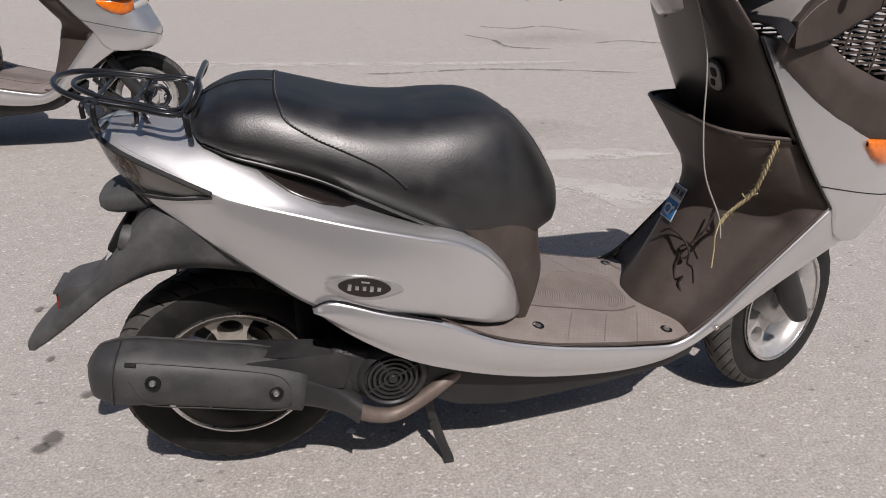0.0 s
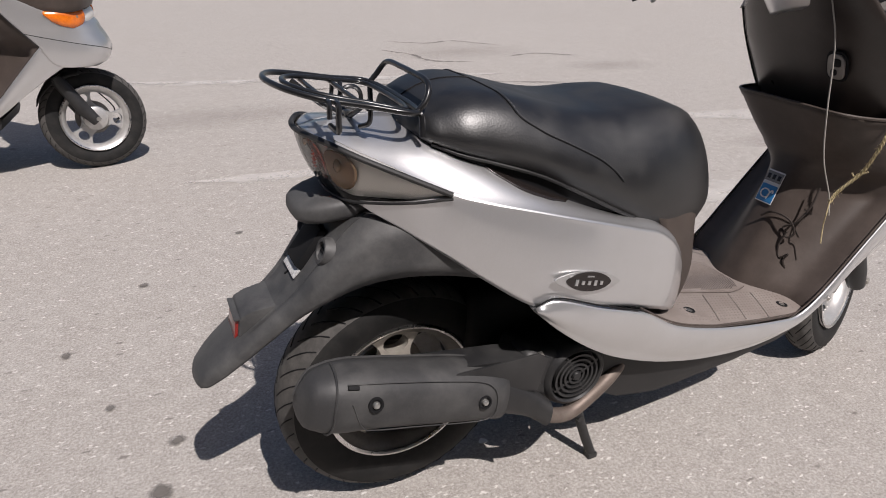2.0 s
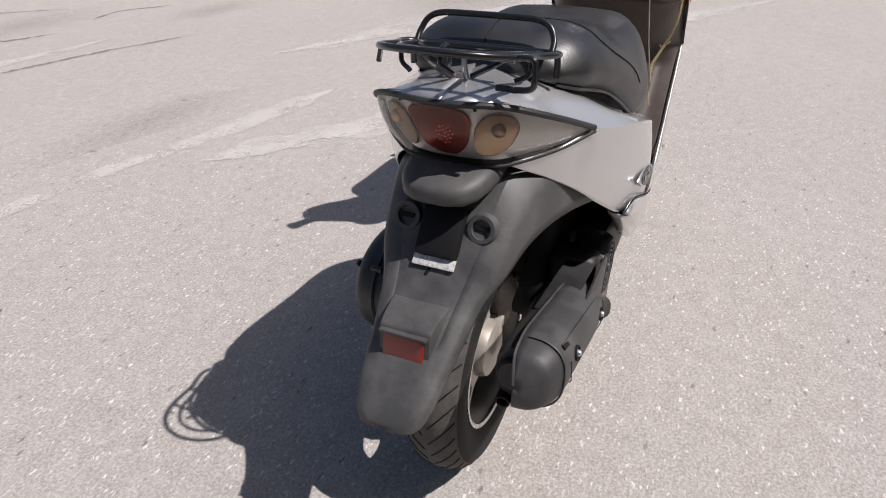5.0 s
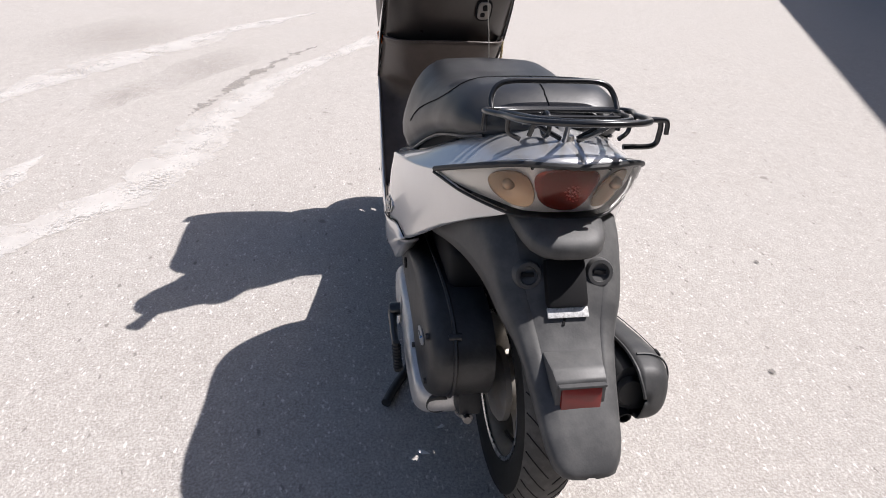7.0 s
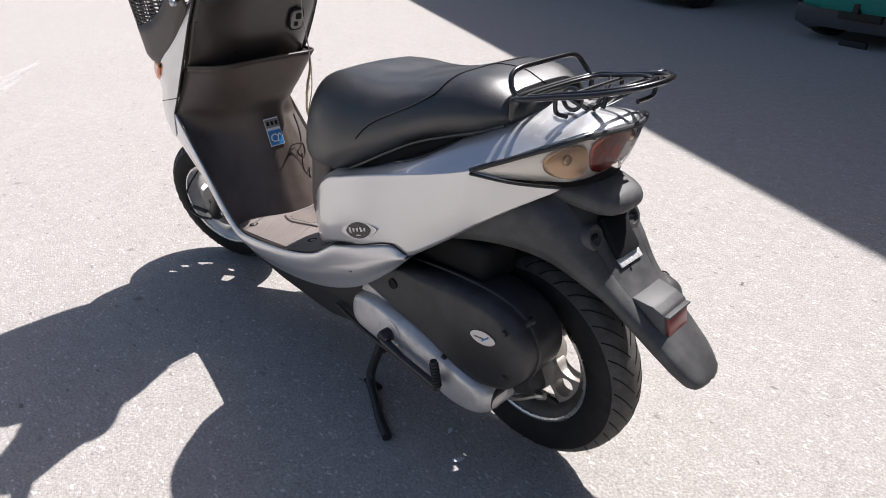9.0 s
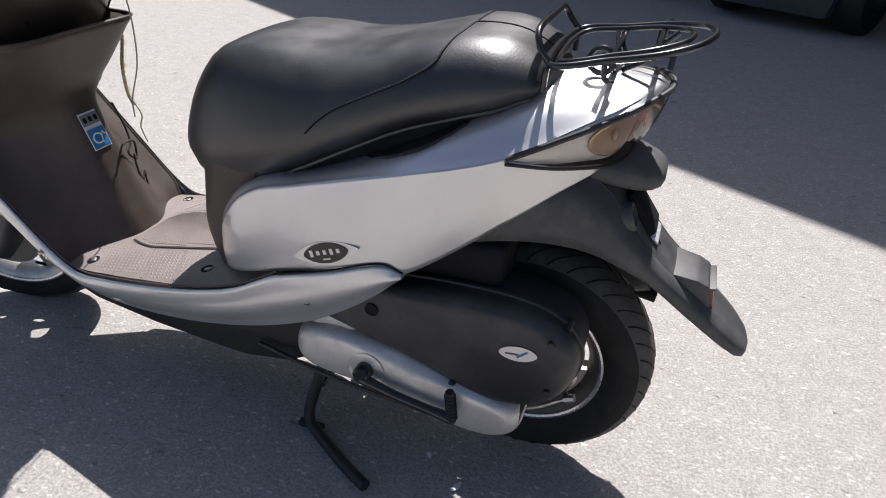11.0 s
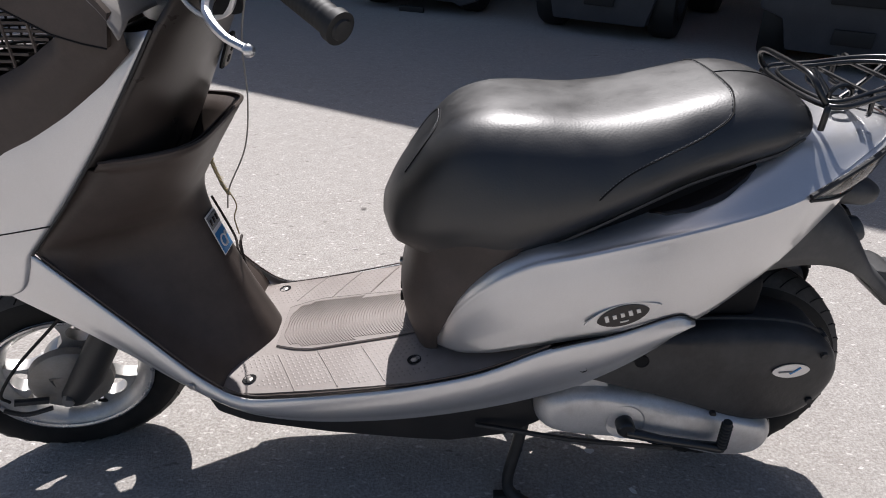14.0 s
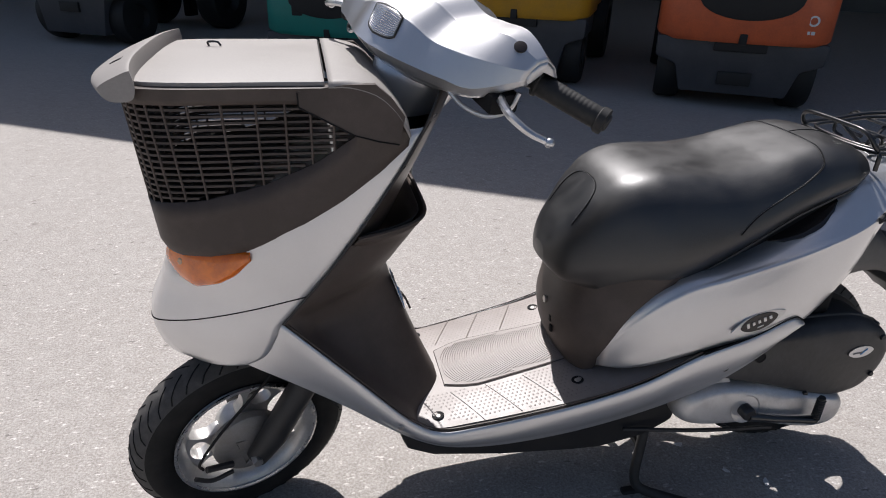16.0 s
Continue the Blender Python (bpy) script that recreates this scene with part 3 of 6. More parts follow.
def seat(root):
    xs = [-0.540 + 0.593 * (0.5 - 0.5 * math.cos(math.pi * i / 46)) for i in range(47)]
    rows = []
    for x in xs:
        top = seat_row(x)
        zl = along(SEAT, x)[0]
        rows.append(top + [np.array((x, -0.4 * abs(top[0][1]), zl - 0.004)), np.array((x, 0.4 * abs(top[0][1]), zl - 0.004))])
    st = part("seat", sheet(rows, None, True, True), vinyl, root, "long black vinyl seat, grained and lightly scuffed", 70)
    # seat pan kept near black to give the shade in the gap under the seat
    base = []
    for x in [-0.525 + 0.50 * i / 24 for i in range(25)]:
        zl, zt, w = along(SEAT, x)
        base.append([(x, w * 0.88, zl + 0.014), (x, w * 0.86, zl - 0.030), (x, -w * 0.86, zl - 0.030), (x, -w * 0.88, zl + 0.014)])
    part("seat_base", sheet(base, None, True, True), dark, root, "seat pan, near black for the shaded gap below the seat")

    def on_side(x, z, s, lift=0.0004):
        """A point on the cover's flank at that height."""
        return min((p for p in seat_row(x, 401, lift) if p[1] * s >= 0), key=lambda p: abs(p[2] - z))

    def on_top(x, y, lift=0.0004):
        """The highest point on the cover at that offset from the middle."""
        return min(seat_row(x, 401, lift), key=lambda p: abs(p[1] - y) + 0.2 * max(0.0, along(SEAT, x)[0] + 0.03 - p[2]))

    def stitched(run):
        """A sunk seam with a row of stitches beside it."""
        run = resample(run, 90)
        seam = part("seam", tube(run, 0.0011, 5), dark, st, "stitched seam")
        bm = bmesh.new()
        for k in range(0, 88, 2):
            a, b = Vector(run[k]), Vector(run[k + 1])
            off = Vector((0.0028, 0, 0.0004))
            tube([a + off, (a + b) / 2 + off + Vector((0, 0, 0.0003)), b + off], 0.0006, 4, bm)
        tagged(part("stitches", bm, thread, seam, "", 0), kind="stuff")

    for s in SIDES:
        stitched([on_top(-0.402, 0.122 * s)] + [on_side(x, z, s) for x, z in ((-0.395, 0.714), (-0.383, 0.706), (-0.359, 0.692), (-0.329, 0.678), (-0.300, 0.664), (-0.275, 0.650), (-0.254, 0.634), (-0.238, 0.617))])
    stitched([on_top(-0.412 + 0.010 * (k / 12 - 1) ** 4, 0.122 * (k / 12 - 1)) for k in range(25)])
    stitched([on_top(-0.414 - 0.112 * k / 14, 0.004) for k in range(15)])
    stitched([on_top(x, y) for x, y in ((0.018, -0.058), (-0.004, -0.058), (-0.020, -0.050), (-0.029, -0.030), (-0.031, 0.0), (-0.029, 0.030), (-0.020, 0.050), (-0.004, 0.058), (0.018, 0.058))])
    # the lower edge of the cover is turned over a bead
    for s in SIDES:
        part("edge_bead", tube([seat_row(x, 31, 0.001)[0 if s > 0 else 30] for x in [-0.515 + 0.37 * k / 24 for k in range(25)]], 0.0030, 6, count=60), vinyl, st)


def under_seat_panel(root):
    rows = []
    for z, xf, xe, ye in ((0.545, 0.020, -0.150, 0.160), (0.505, 0.016, -0.125, 0.157), (0.46, 0.018, -0.092, 0.151), (0.41, 0.026, -0.064, 0.140), (0.365, 0.020, -0.044, 0.126), (0.335, 0.010, -0.036, 0.116), (0.312, -0.002, -0.030, 0.112)):
        half = [(xe, ye), (xf - 0.55 * (xf - xe), ye * 0.93), (xf - 0.18 * (xf - xe), ye * 0.66), (xf - 0.03 * (xf - xe), ye * 0.33), (xf, 0)]
        rows.append([(x, y, z) for x, y in half] + [(x, -y, z) for x, y in half[-2::-1]])
    panel = part("under_seat_panel", sheet(smooth_sheet(rows, 24, 33)), brown, root, "dark taupe plastic panel below the seat", 60, 0.003)
    for y, z in ((0.030, 0.395), (0.036, 0.376)):
        part("lock_slot", block((0.006, 0.010, 0.014), Matrix.Translation((0.024, y, z)), 0.002), dark, panel)
    part("lock_barrel", lathe([(0.0, -0.006), (0.006, -0.006), (0.007, -0.003), (0.007, 0.004), (0.0, 0.004)], (0.026, 0.0, 0.420), (1, 0, 0), 16), steel, panel)


# floor: x, edge half width, z
FLOOR = [(-0.193, 0.201, 0.404), (-0.150, 0.196, 0.382), (-0.100, 0.190, 0.357), (-0.050, 0.185, 0.337), (0.0, 0.181, 0.322), (0.10, 0.175, 0.302), (0.20, 0.168, 0.284), (0.265, 0.163, 0.2745), (0.315, 0.155, 0.272)]


def floor_z(x, y=0.0):
    w, z = along(FLOOR, x)
    return z - 0.008 * (abs(y) / w) ** 4


def footboard(root):
    xs = [-0.193 + 0.508 * i / 30 for i in range(31)]
    top, low = [], []
    for x in xs:
        w = along(FLOOR, x)[0] - 0.004
        ys = [w * (k / 12 - 1) for k in range(25)]
        top.append([(x, y, floor_z(x, y)) for y in ys])
    rows = [r + [(p[0], p[1] * 0.97, p[2] - 0.022) for p in r[::-1]] for r in top]
    board = part("footboard", sheet(rows, None, True, True), floor_brown, root, "dusty taupe plastic floorboard with moulded tread", 40)
    # raised centre pad with curved ribs
    shape = lambda x: np.interp(x, (-0.03, 0.0, 0.10, 0.176, 0.205, 0.235), (0.060, 0.064, 0.070, 0.074, 0.067, 0.055))
    xs = [-0.03 + 0.265 * i / 30 for i in range(31)]
    rows = []
    for x in xs:
        w = float(shape(x))
        ring = [(x, w * (k / 6 - 1), floor_z(x) + 0.0030) for k in range(13)]
        rows.append([(x, -w - 0.001, floor_z(x) - 0.002)] + ring + [(x, w + 0.001, floor_z(x) - 0.002)])
    pad = part("tread_pad", sheet(rows), tread_shade, board, "", 30)
    edge = [(x, float(shape(x)) + 0.002, floor_z(x) + 0.0016) for x in xs] + [(x, -float(shape(x)) - 0.002, floor_z(x) + 0.0016) for x in xs[::-1]]
    part("pad_groove", tube(edge, 0.0009, 5), pad_line, pad)
    for i in range(50):
        x0 = 0.232 - 0.0049 * i
        run = []
        for k in range(17):
            y = 0.066 * (k / 8 - 1)
            x = x0 - 6.5 * y * y
            if -0.025 < x < 0.23 and abs(y) < float(shape(x)) - 0.004:
                run.append((x, y, floor_z(x) + 0.0032))
        if len(run) > 2:
            part("rib", tube(run, 0.0014, 5), floor_brown, pad)
    # rows of small studs either side
    bm = bmesh.new()
    net = [(0, 0, 1), (1, 0, 0), (0, 1, 0), (-1, 0, 0), (0, -1, 0)]
    for s in SIDES:
        for i in range(36):
            for j in range(11):
                x, y = -0.02 + 0.0085 * i + 0.004 * (j % 2), s * (0.079 + 0.0082 * j)
                if abs(y) > along(FLOOR, x)[0] - 0.014 or abs(y) < float(shape(x)) + 0.010 or x > 0.285 or min(math.hypot(x - a, abs(y) - 0.131) for a in (0.0, 0.262)) < 0.02:
                    continue
                vs = [bm.verts.new((x + 0.0028 * a, y + 0.0028 * b, floor_z(x, y) + 0.0013 * c)) for a, b, c in net]
                for k in range(4):
                    bm.faces.new((vs[0], vs[1 + k], vs[1 + (k + 1) % 4]))
    tagged(part("tread_studs", bm, tread_shade, board, "", 60), kind="stuff")
    for s in SIDES:
        for x0 in (0.227, 0.161, 0.089):
            run = [(x0 - 0.045 * t, s * (0.080 + 0.086 * t), floor_z(x0 - 0.045 * t, 0.080 + 0.086 * t) + 0.0006) for t in [k / 8 for k in range(9)]]
            part("rib", tube(run, 0.0011, 5), floor_brown, board)
        for x in (0.0, 0.262):
            at = (x, 0.131 * s, floor_z(x, 0.131))
            cup = part("screw_cup", lathe([(0.0115, 0.0006), (0.0105, 0.0014), (0.0085, 0.0008), (0.006, 0.0005)], at, (0.17, 0, 0.98), 20), dark, board)
            part("screw", lathe([(0.0, 0.0016), (0.003, 0.0015), (0.0045, 0.0011), (0.0058, 0.0004)], at, (0.17, 0, 0.98), 16), steel, cup, "zinc floor screw")


SKIRT_TOP = [(-0.388, 0.190, 0.450), (-0.355, 0.199, 0.462), (-0.28, 0.208, 0.437), (-0.193, 0.205, 0.406), (-0.10, 0.195, 0.350), (0.0, 0.187, 0.314), (0.10, 0.180, 0.290), (0.20, 0.172, 0.271), (0.265, 0.167, 0.266), (0.32, 0.166, 0.300), (0.40, 0.166, 0.386), (0.47, 0.166, 0.462), (0.518, 0.165, 0.513), (0.532, 0.161, 0.520)]
SKIRT_LOW = [(-0.386, 0.186, 0.444), (-0.33, 0.192, 0.392), (-0.25, 0.190, 0.334), (-0.17, 0.182, 0.292), (-0.08, 0.172, 0.256), (0.02, 0.165, 0.230), (0.12, 0.160, 0.216), (0.20, 0.157, 0.215), (0.27, 0.155, 0.228), (0.34, 0.154, 0.268), (0.42, 0.153, 0.330), (0.50, 0.152, 0.386), (0.576, 0.150, 0.435), (0.598, 0.143, 0.448)]


def skirts(root):
    for s in SIDES:
        rows = []
        for i, (a, b) in enumerate(zip(resample(SKIRT_TOP, 50), resample(SKIRT_LOW, 50))):
            out = np.array((0, 0.010 * min(1.0, (49 - i) / 14), 0))
            rows.append([a, a * 0.75 + b * 0.25 + out * 0.8, a * 0.45 + b * 0.55 + out, b * 0.85 + a * 0.15 + out * 0.3, b, b + np.array((0, -0.02, 0.004))])
        rows = [resample(r, 14) for r in rows]
        skirt = part("lower_skirt", sheet(flip(rows, s)), silver, root, "silver painted lower side skirt", 50, 0.003)
        for x, z in ((-0.242, 0.373), (-0.201, 0.350)) if s > 0 else ():
            y = min((math.hypot(p[0] - x, p[2] - z), p[1]) for r in rows for p in r)[1]
            part("plug_hole", lathe([(0.0, 0.0014), (0.0042, 0.0014), (0.0052, 0.0022), (0.0060, 0.0010), (0.0060, -0.004)], (x, y, z), (0, 1, -0.15), 16), dark, skirt)
        part("seam_line", tube([(x, (y + 0.0035) * s, z + 0.003) for x, y, z in SKIRT_TOP[:4]], 0.0014, 5, count=24), dark, skirt)
        part("floor_edge", tube([(x, (y - 0.003) * s, z + 0.004) for x, y, z in SKIRT_TOP[3:]], 0.0016, 6, count=60), brown, skirt)
        part("skirt_screw", lathe([(0.0, 0.002), (0.004, 0.002), (0.0055, 0.0)], (0.335, 0.1755 * s, 0.293), (0.2, s, 0), 12), steel, skirt)


COWL = [  # y and z of the edge with its x, the flank's x and y, the nose's x and z
    (0.302, 0.160, 0.812, 0.345, 0.140, 0.365, 0.800),
    (0.336, 0.167, 0.755, 0.430, 0.152, 0.470, 0.735),
    (0.388, 0.170, 0.676, 0.545, 0.155, 0.610, 0.650),
    (0.441, 0.170, 0.604, 0.600, 0.150, 0.685, 0.590),
    (0.481, 0.168, 0.555, 0.628, 0.142, 0.708, 0.548),
    (0.517, 0.167, 0.513, 0.648, 0.139, 0.728, 0.505),
    (0.528, 0.1655, 0.487, 0.652, 0.137, 0.728, 0.472),
    (0.546, 0.161, 0.455, 0.650, 0.131, 0.716, 0.441),
    (0.576, 0.153, 0.436, 0.646, 0.124, 0.694, 0.427),
]


def front_cowl(root):
    rows = []
    for xe, ye, ze, xm, ym, xn, zn in COWL:
        mid = lambda t: ze + (zn - ze) * t
        half = [(xe, ye, ze), ((xe + xm) / 2, (ye + ym) / 2 + 0.006, mid(0.35)), (xm, ym, mid(0.6)), (xn - 0.28 * (xn - xm), ym * 0.72, mid(0.85)), (xn - 0.03 * (xn - xm), ym * 0.33, mid(0.97)), (xn, 0, zn)]
        rows.append(half + [(x, -y, z) for x, y, z in half[-2::-1]])
    net = smooth_sheet(rows, 44, 55)
    cowl = part("front_cowl", sheet(net), silver, root, "silver painted front cowl with a rounded nose", 60, 0.003)
    seam = []
    for j in range(55):
        t = 32.5 - 11.5 * abs(j - 27) / 27
        p = net[int(t)][j] * (1 - t % 1) + net[int(t) + 1][j] * (t % 1)
        q = np.array((p[0] - 0.40, p[1], 0))
        seam.append(p + 0.0016 * q / np.linalg.norm(q))
    part("seam_line", tube(seam, 0.0013, 5), dark, cowl)
    for s in SIDES:
        edge = [(xe - 0.001, (ye + 0.001) * s, ze) for xe, ye, ze, *_ in COWL[:6]]
        part("edge_trim", tube(edge, 0.0022, 6, count=30), black, cowl, "thin black edge trim")
        rows = []
        for k in range(11):
            t = k / 10
            x = 0.553 + 0.118 * t
            y = 0.159 - 0.010 * t - 0.050 * t**3
            hi = 0.634
            lo = float(np.interp(x, (0.553, 0.575, 0.600, 0.636, 0.661, 0.671), (0.622, 0.596, 0.580, 0.568, 0.577, 0.592)))
            m = (hi + lo) / 2
            h = (hi - lo) / 2
            rows.append([(x, (y - 0.02) * s, hi), (x + 0.002 * t, (y + 0.002) * s, m + h * 0.9), (x + 0.006 * t, (y + 0.008) * s, m + 0.1 * h), (x + 0.003 * t, (y + 0.004) * s, m - h * 0.75), (x, (y - 0.02) * s, lo)])
        lamp = part("turn_signal", sheet(smooth_sheet(rows, 26, 15)), amber, root, "glossy amber front turn signal", 60, 0.003)
        part("signal_bowl", dome((0.625, 0.126 * s, 0.611), (0.036, 0.014, 0.018)), amber_soft, lamp)
    rows = [[(0.676 + 0.012 * math.cos(a) - 0.014 * abs(k / 8 - 1) ** 3, 0.098 * (k / 8 - 1), 0.605 + 0.026 * math.sin(a)) for a in (1.5, 0.8, 0.0, -0.8, -1.5)] for k in range(17)]
    part("position_lamp", sheet(rows), bowl, root, "clear front position lamp")


def shield_x(y, z):
    """The rider's side of the leg shield below the pocket's lip."""
    xc = float(np.interp(z, (0.262, 0.30, 0.36, 0.44, 0.50, 0.545, 0.60, 0.635, 0.658), (0.238, 0.254, 0.281, 0.313, 0.334, 0.346, 0.318, 0.297, 0.284)))
    xe = float(np.interp(z, (0.262, 0.290, 0.386, 0.462, 0.513, 0.555, 0.604, 0.658), (0.300, 0.316, 0.404, 0.474, 0.516, 0.480, 0.440, 0.398)))
    p = float(np.interp(z, (0.26, 0.40, 0.50, 0.55, 0.60, 0.658), (1.9, 1.8, 2.0, 2.8, 4.5, 6.5)))
    t = min(1.0, abs(y) / 0.163)
    u = min(1.0, max(0.0, (abs(y) - 0.015) / 0.11))
    hump = 0.88 * u * u * (3 - 2 * u) + 0.12 * t * t
    k = min(1.0, max(0.0, (z - 0.47) / 0.07))
    return xc + (xe - xc) * (hump * (1 - k) + k * t**p)


def leg_shield(root):
    zs = [0.258 + 0.400 * i / 40 for i in range(41)]
    ys = [0.163 * (k / 20 - 1) for k in range(41)]
    rows = [[(shield_x(y, z), y, z - (0.012 * (abs(y) / 0.163) ** 4 if z > 0.64 else 0.0)) for y in ys] for z in zs]
    shield = part("leg_shield", sheet(rows), brown, root, "taupe plastic leg shield with an open pocket", 60, 0.003)
    lip = [Vector(p) + Vector((0, 0, 0.001)) for p in rows[-1]]
    part("pocket_lip", tube(lip, 0.0032, 6), brown, shield)
    inner = []
    for t in (0.0, 0.25, 0.6, 1.0):
        inner.append([(p[0] + 0.010 + 0.055 * t * (1 - (abs(p[1]) / 0.163) ** 6), p[1] * (0.93 - 0.40 * t), p[2] - 0.09 * t) for p in rows[-1]])
    part("pocket", sheet(inner), brown, shield, "", 60, 0.002)
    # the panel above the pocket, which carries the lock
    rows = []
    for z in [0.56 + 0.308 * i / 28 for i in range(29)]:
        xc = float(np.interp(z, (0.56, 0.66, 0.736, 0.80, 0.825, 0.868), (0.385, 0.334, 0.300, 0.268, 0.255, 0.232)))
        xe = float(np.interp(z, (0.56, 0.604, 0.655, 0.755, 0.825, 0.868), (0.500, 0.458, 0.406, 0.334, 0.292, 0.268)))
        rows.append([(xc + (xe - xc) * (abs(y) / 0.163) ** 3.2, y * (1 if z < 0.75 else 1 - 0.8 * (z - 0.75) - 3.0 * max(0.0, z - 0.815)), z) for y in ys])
    upper = part("lock_panel", sheet(rows), shaded_lock_brown, root, "glossy brown plastic inner panel, darkened for shade, with the ignition lock", 60, 0.003)
    fr = frame_at((0.297, -0.081, 0.737), (-0.93, 0, -0.36), (0, 1, 0))
    ell = lambda a, b, n=24: [(a * math.copysign(abs(math.cos(2 * math.pi * k / n)) ** 0.6, math.cos(2 * math.pi * k / n)), b * math.copysign(abs(math.sin(2 * math.pi * k / n)) ** 0.6, math.sin(2 * math.pi * k / n))) for k in range(n)]
    part("lock_recess", slab(ell(0.0215, 0.029), 0.0035, fr, None, 0.001), dark, upper)
    lock = part("ignition_lock", slab(ell(0.017, 0.024), 0.007, fr, None, 0.002), dull_alloy, upper, "grey ignition lock with shutter")
    part("key_hole", slab(ell(0.008, 0.008), 0.002, fr @ Matrix.Translation((-0.003, -0.009, 0.0062)), None, 0.0005), dark, lock)
    part("key_hole", slab(ell(0.006, 0.006), 0.002, fr @ Matrix.Translation((0.003, 0.010, 0.0062)), None, 0.0005), dark, lock)
    # sticker on the tunnel: grey strip with marks over a blue square with a white emblem
    zt, zb = 0.502, 0.436
    top, low = Vector((shield_x(0.0, zt), 0, zt)), Vector((shield_x(0.0, zb), 0, zb))
    nrm = Vector((-(top.z - low.z), 0, top.x - low.x)).normalized()
    fr = frame_at((top + low) / 2 + nrm * 0.0035 + Vector((0, 0.006, 0)), nrm, (0, -1, 0))
    card = part("sticker", block((0.040, 0.070, 0.0014), fr, 0.0004), white, shield, "blue and white sticker with a grey strip")
    part("sticker_field", block((0.037, 0.037, 0.0012), fr @ Matrix.Translation((0, -0.0145, 0.0012)), 0.0003), blue, card)
    part("sticker_strip", block((0.038, 0.021, 0.0012), fr @ Matrix.Translation((0, 0.0215, 0.0012)), 0.0003), grey_print, card)
    for k in range(3):
        part("strip_mark", block((0.007, 0.010, 0.001), fr @ Matrix.Translation((-0.012 + 0.012 * k, 0.0215, 0.0022)), 0.0003), badge_dark, card)
    ring = [fr @ Vector((0.010 * math.cos(a) - 0.003, -0.015 + 0.009 * math.sin(a), 0.0022)) for a in [0.4 + k * 0.28 for k in range(20)]]
    part("emblem_stroke", tube(ring, 0.0017, 5), white, card)
    part("emblem_stroke", tube([fr @ Vector(p) for p in ((0.004, -0.026, 0.0022), (0.007, -0.012, 0.0022), (0.011, -0.006, 0.0022), (0.014, -0.012, 0.0022))], 0.0017, 5, count=14), white, card)


def basket(root):
    tub = lambda z: (0.160 + 0.026 * (z - 0.62) / 0.25, 0.686 + 0.020 * (z - 0.62) / 0.25)
    zlow = lambda x: float(np.interp(x, (0.32, 0.36, 0.42, 0.49, 0.54, 0.60, 0.66, 0.70), (0.795, 0.757, 0.703, 0.654, 0.636, 0.630, 0.632, 0.640)))
    zgrid = lambda x: float(np.interp(x, (0.32, 0.342, 0.362, 0.392, 0.400, 0.45, 0.52, 0.60, 0.70), (0.805, 0.826, 0.850, 0.853, 0.806, 0.772, 0.741, 0.721, 0.712)))
    ztop, zrim = 0.872, 0.853
    zcap = lambda x: float(np.interp(x, (0.30, 0.400, 0.470, 0.475), (0.806, 0.808, 0.849, 0.853)))

    def ring(z, n=121):
        w, xf = tub(z)
        half = [(0.325, w * 0.98), (0.40, w), (0.50, w), (xf - 0.075, w * 0.985), (xf - 0.022, w * 0.86), (xf - 0.004, w * 0.52), (xf, 0)]
        return resample(half + [(x, -y) for x, y in half[-2::-1]], n)

    base = ring(0.75)
    n = len(base)

    def at(i, z):
        p = ring_cache[round(z, 4)][i] if round(z, 4) in ring_cache else ring_cache.setdefault(round(z, 4), ring(z))[i]
        return (p[0], p[1], z)

    ring_cache = {}
    grid = lambda a: [at(i, a(base[i][0])) for i in range(n)]
    # the closed lower part, its bottom turned in
    rows = []
    for t in (0.0, 0.35, 0.7, 0.9, 1.0):
        rows.append([at(i, round(zgrid(x) + (zlow(x) + 0.012 - zgrid(x)) * t, 3)) for i, (x, y) in enumerate(base)])
    turn = [(0.42 + (x - 0.42) * 0.985, y * 0.965, zlow(bx[0])) for (x, y, z), bx in zip(rows[-1], base)]
    deep = [(0.44 + (x - 0.44) * 0.80, y * 0.6, zlow(bx[0]) + 0.004) for (x, y, z), bx in zip(rows[-1], base)]
    bk = part("basket", sheet(rows + [turn, deep]), brown, root, "taupe plastic front basket with louvred sides", 45, 0.004)
    ahead = [i for i in range(n) if base[i][0] > 0.415]
    part("rim_band", sheet([[at(i, z) for i in ahead] for z in (zrim, 0.860, ztop)] + [[(p[0] * 0.99 + 0.005, p[1] * 0.96, ztop + 0.002) for p in [at(i, ztop) for i in ahead]]]), brown, bk, "", 45, 0.004)
    part("basket_floor", sheet([[(0.36, -0.15, 0.77), (0.36, 0.15, 0.77)], [(0.48, -0.15, 0.672), (0.48, 0.15, 0.672)], [(0.66, -0.15, 0.655), (0.66, 0.15, 0.655)]]), brown, bk, "", 30, 0.003)
    # louvres
    k = 0
    z = zrim - 0.007
    while z > 0.700:
        run = []
        for i in range(n):
            if zgrid(base[i][0]) < z - 0.002 and z < zcap(base[i][0]):
                run.append(at(i, round(z, 4)))
        if len(run) > 4:
            rows = [[(p[0], p[1], p[2] + 0.0018), (p[0] * 0.97 + 0.013, p[1] * 0.945, p[2] + 0.0010), (p[0] * 0.97 + 0.013, p[1] * 0.940, p[2] - 0.0018), (p[0], p[1] * 1.002, p[2] - 0.0012)] for p in run]
            part("slat", sheet(rows, None, True, True), brown, bk, "", 30)
        z -= 0.0088
    for i in range(4, n - 4, 3):
        x = base[i][0]
        if zgrid(x) < zcap(x) - 0.004:
            zs = [zgrid(x) + (zcap(x) - zgrid(x)) * t / 4 for t in range(5)]
            run = [Vector(at(i, round(q, 4))) for q in zs]
            part("upright", tube([(p.x, p.y * 0.998, p.z) for p in run], 0.0019, 5), brown, bk)
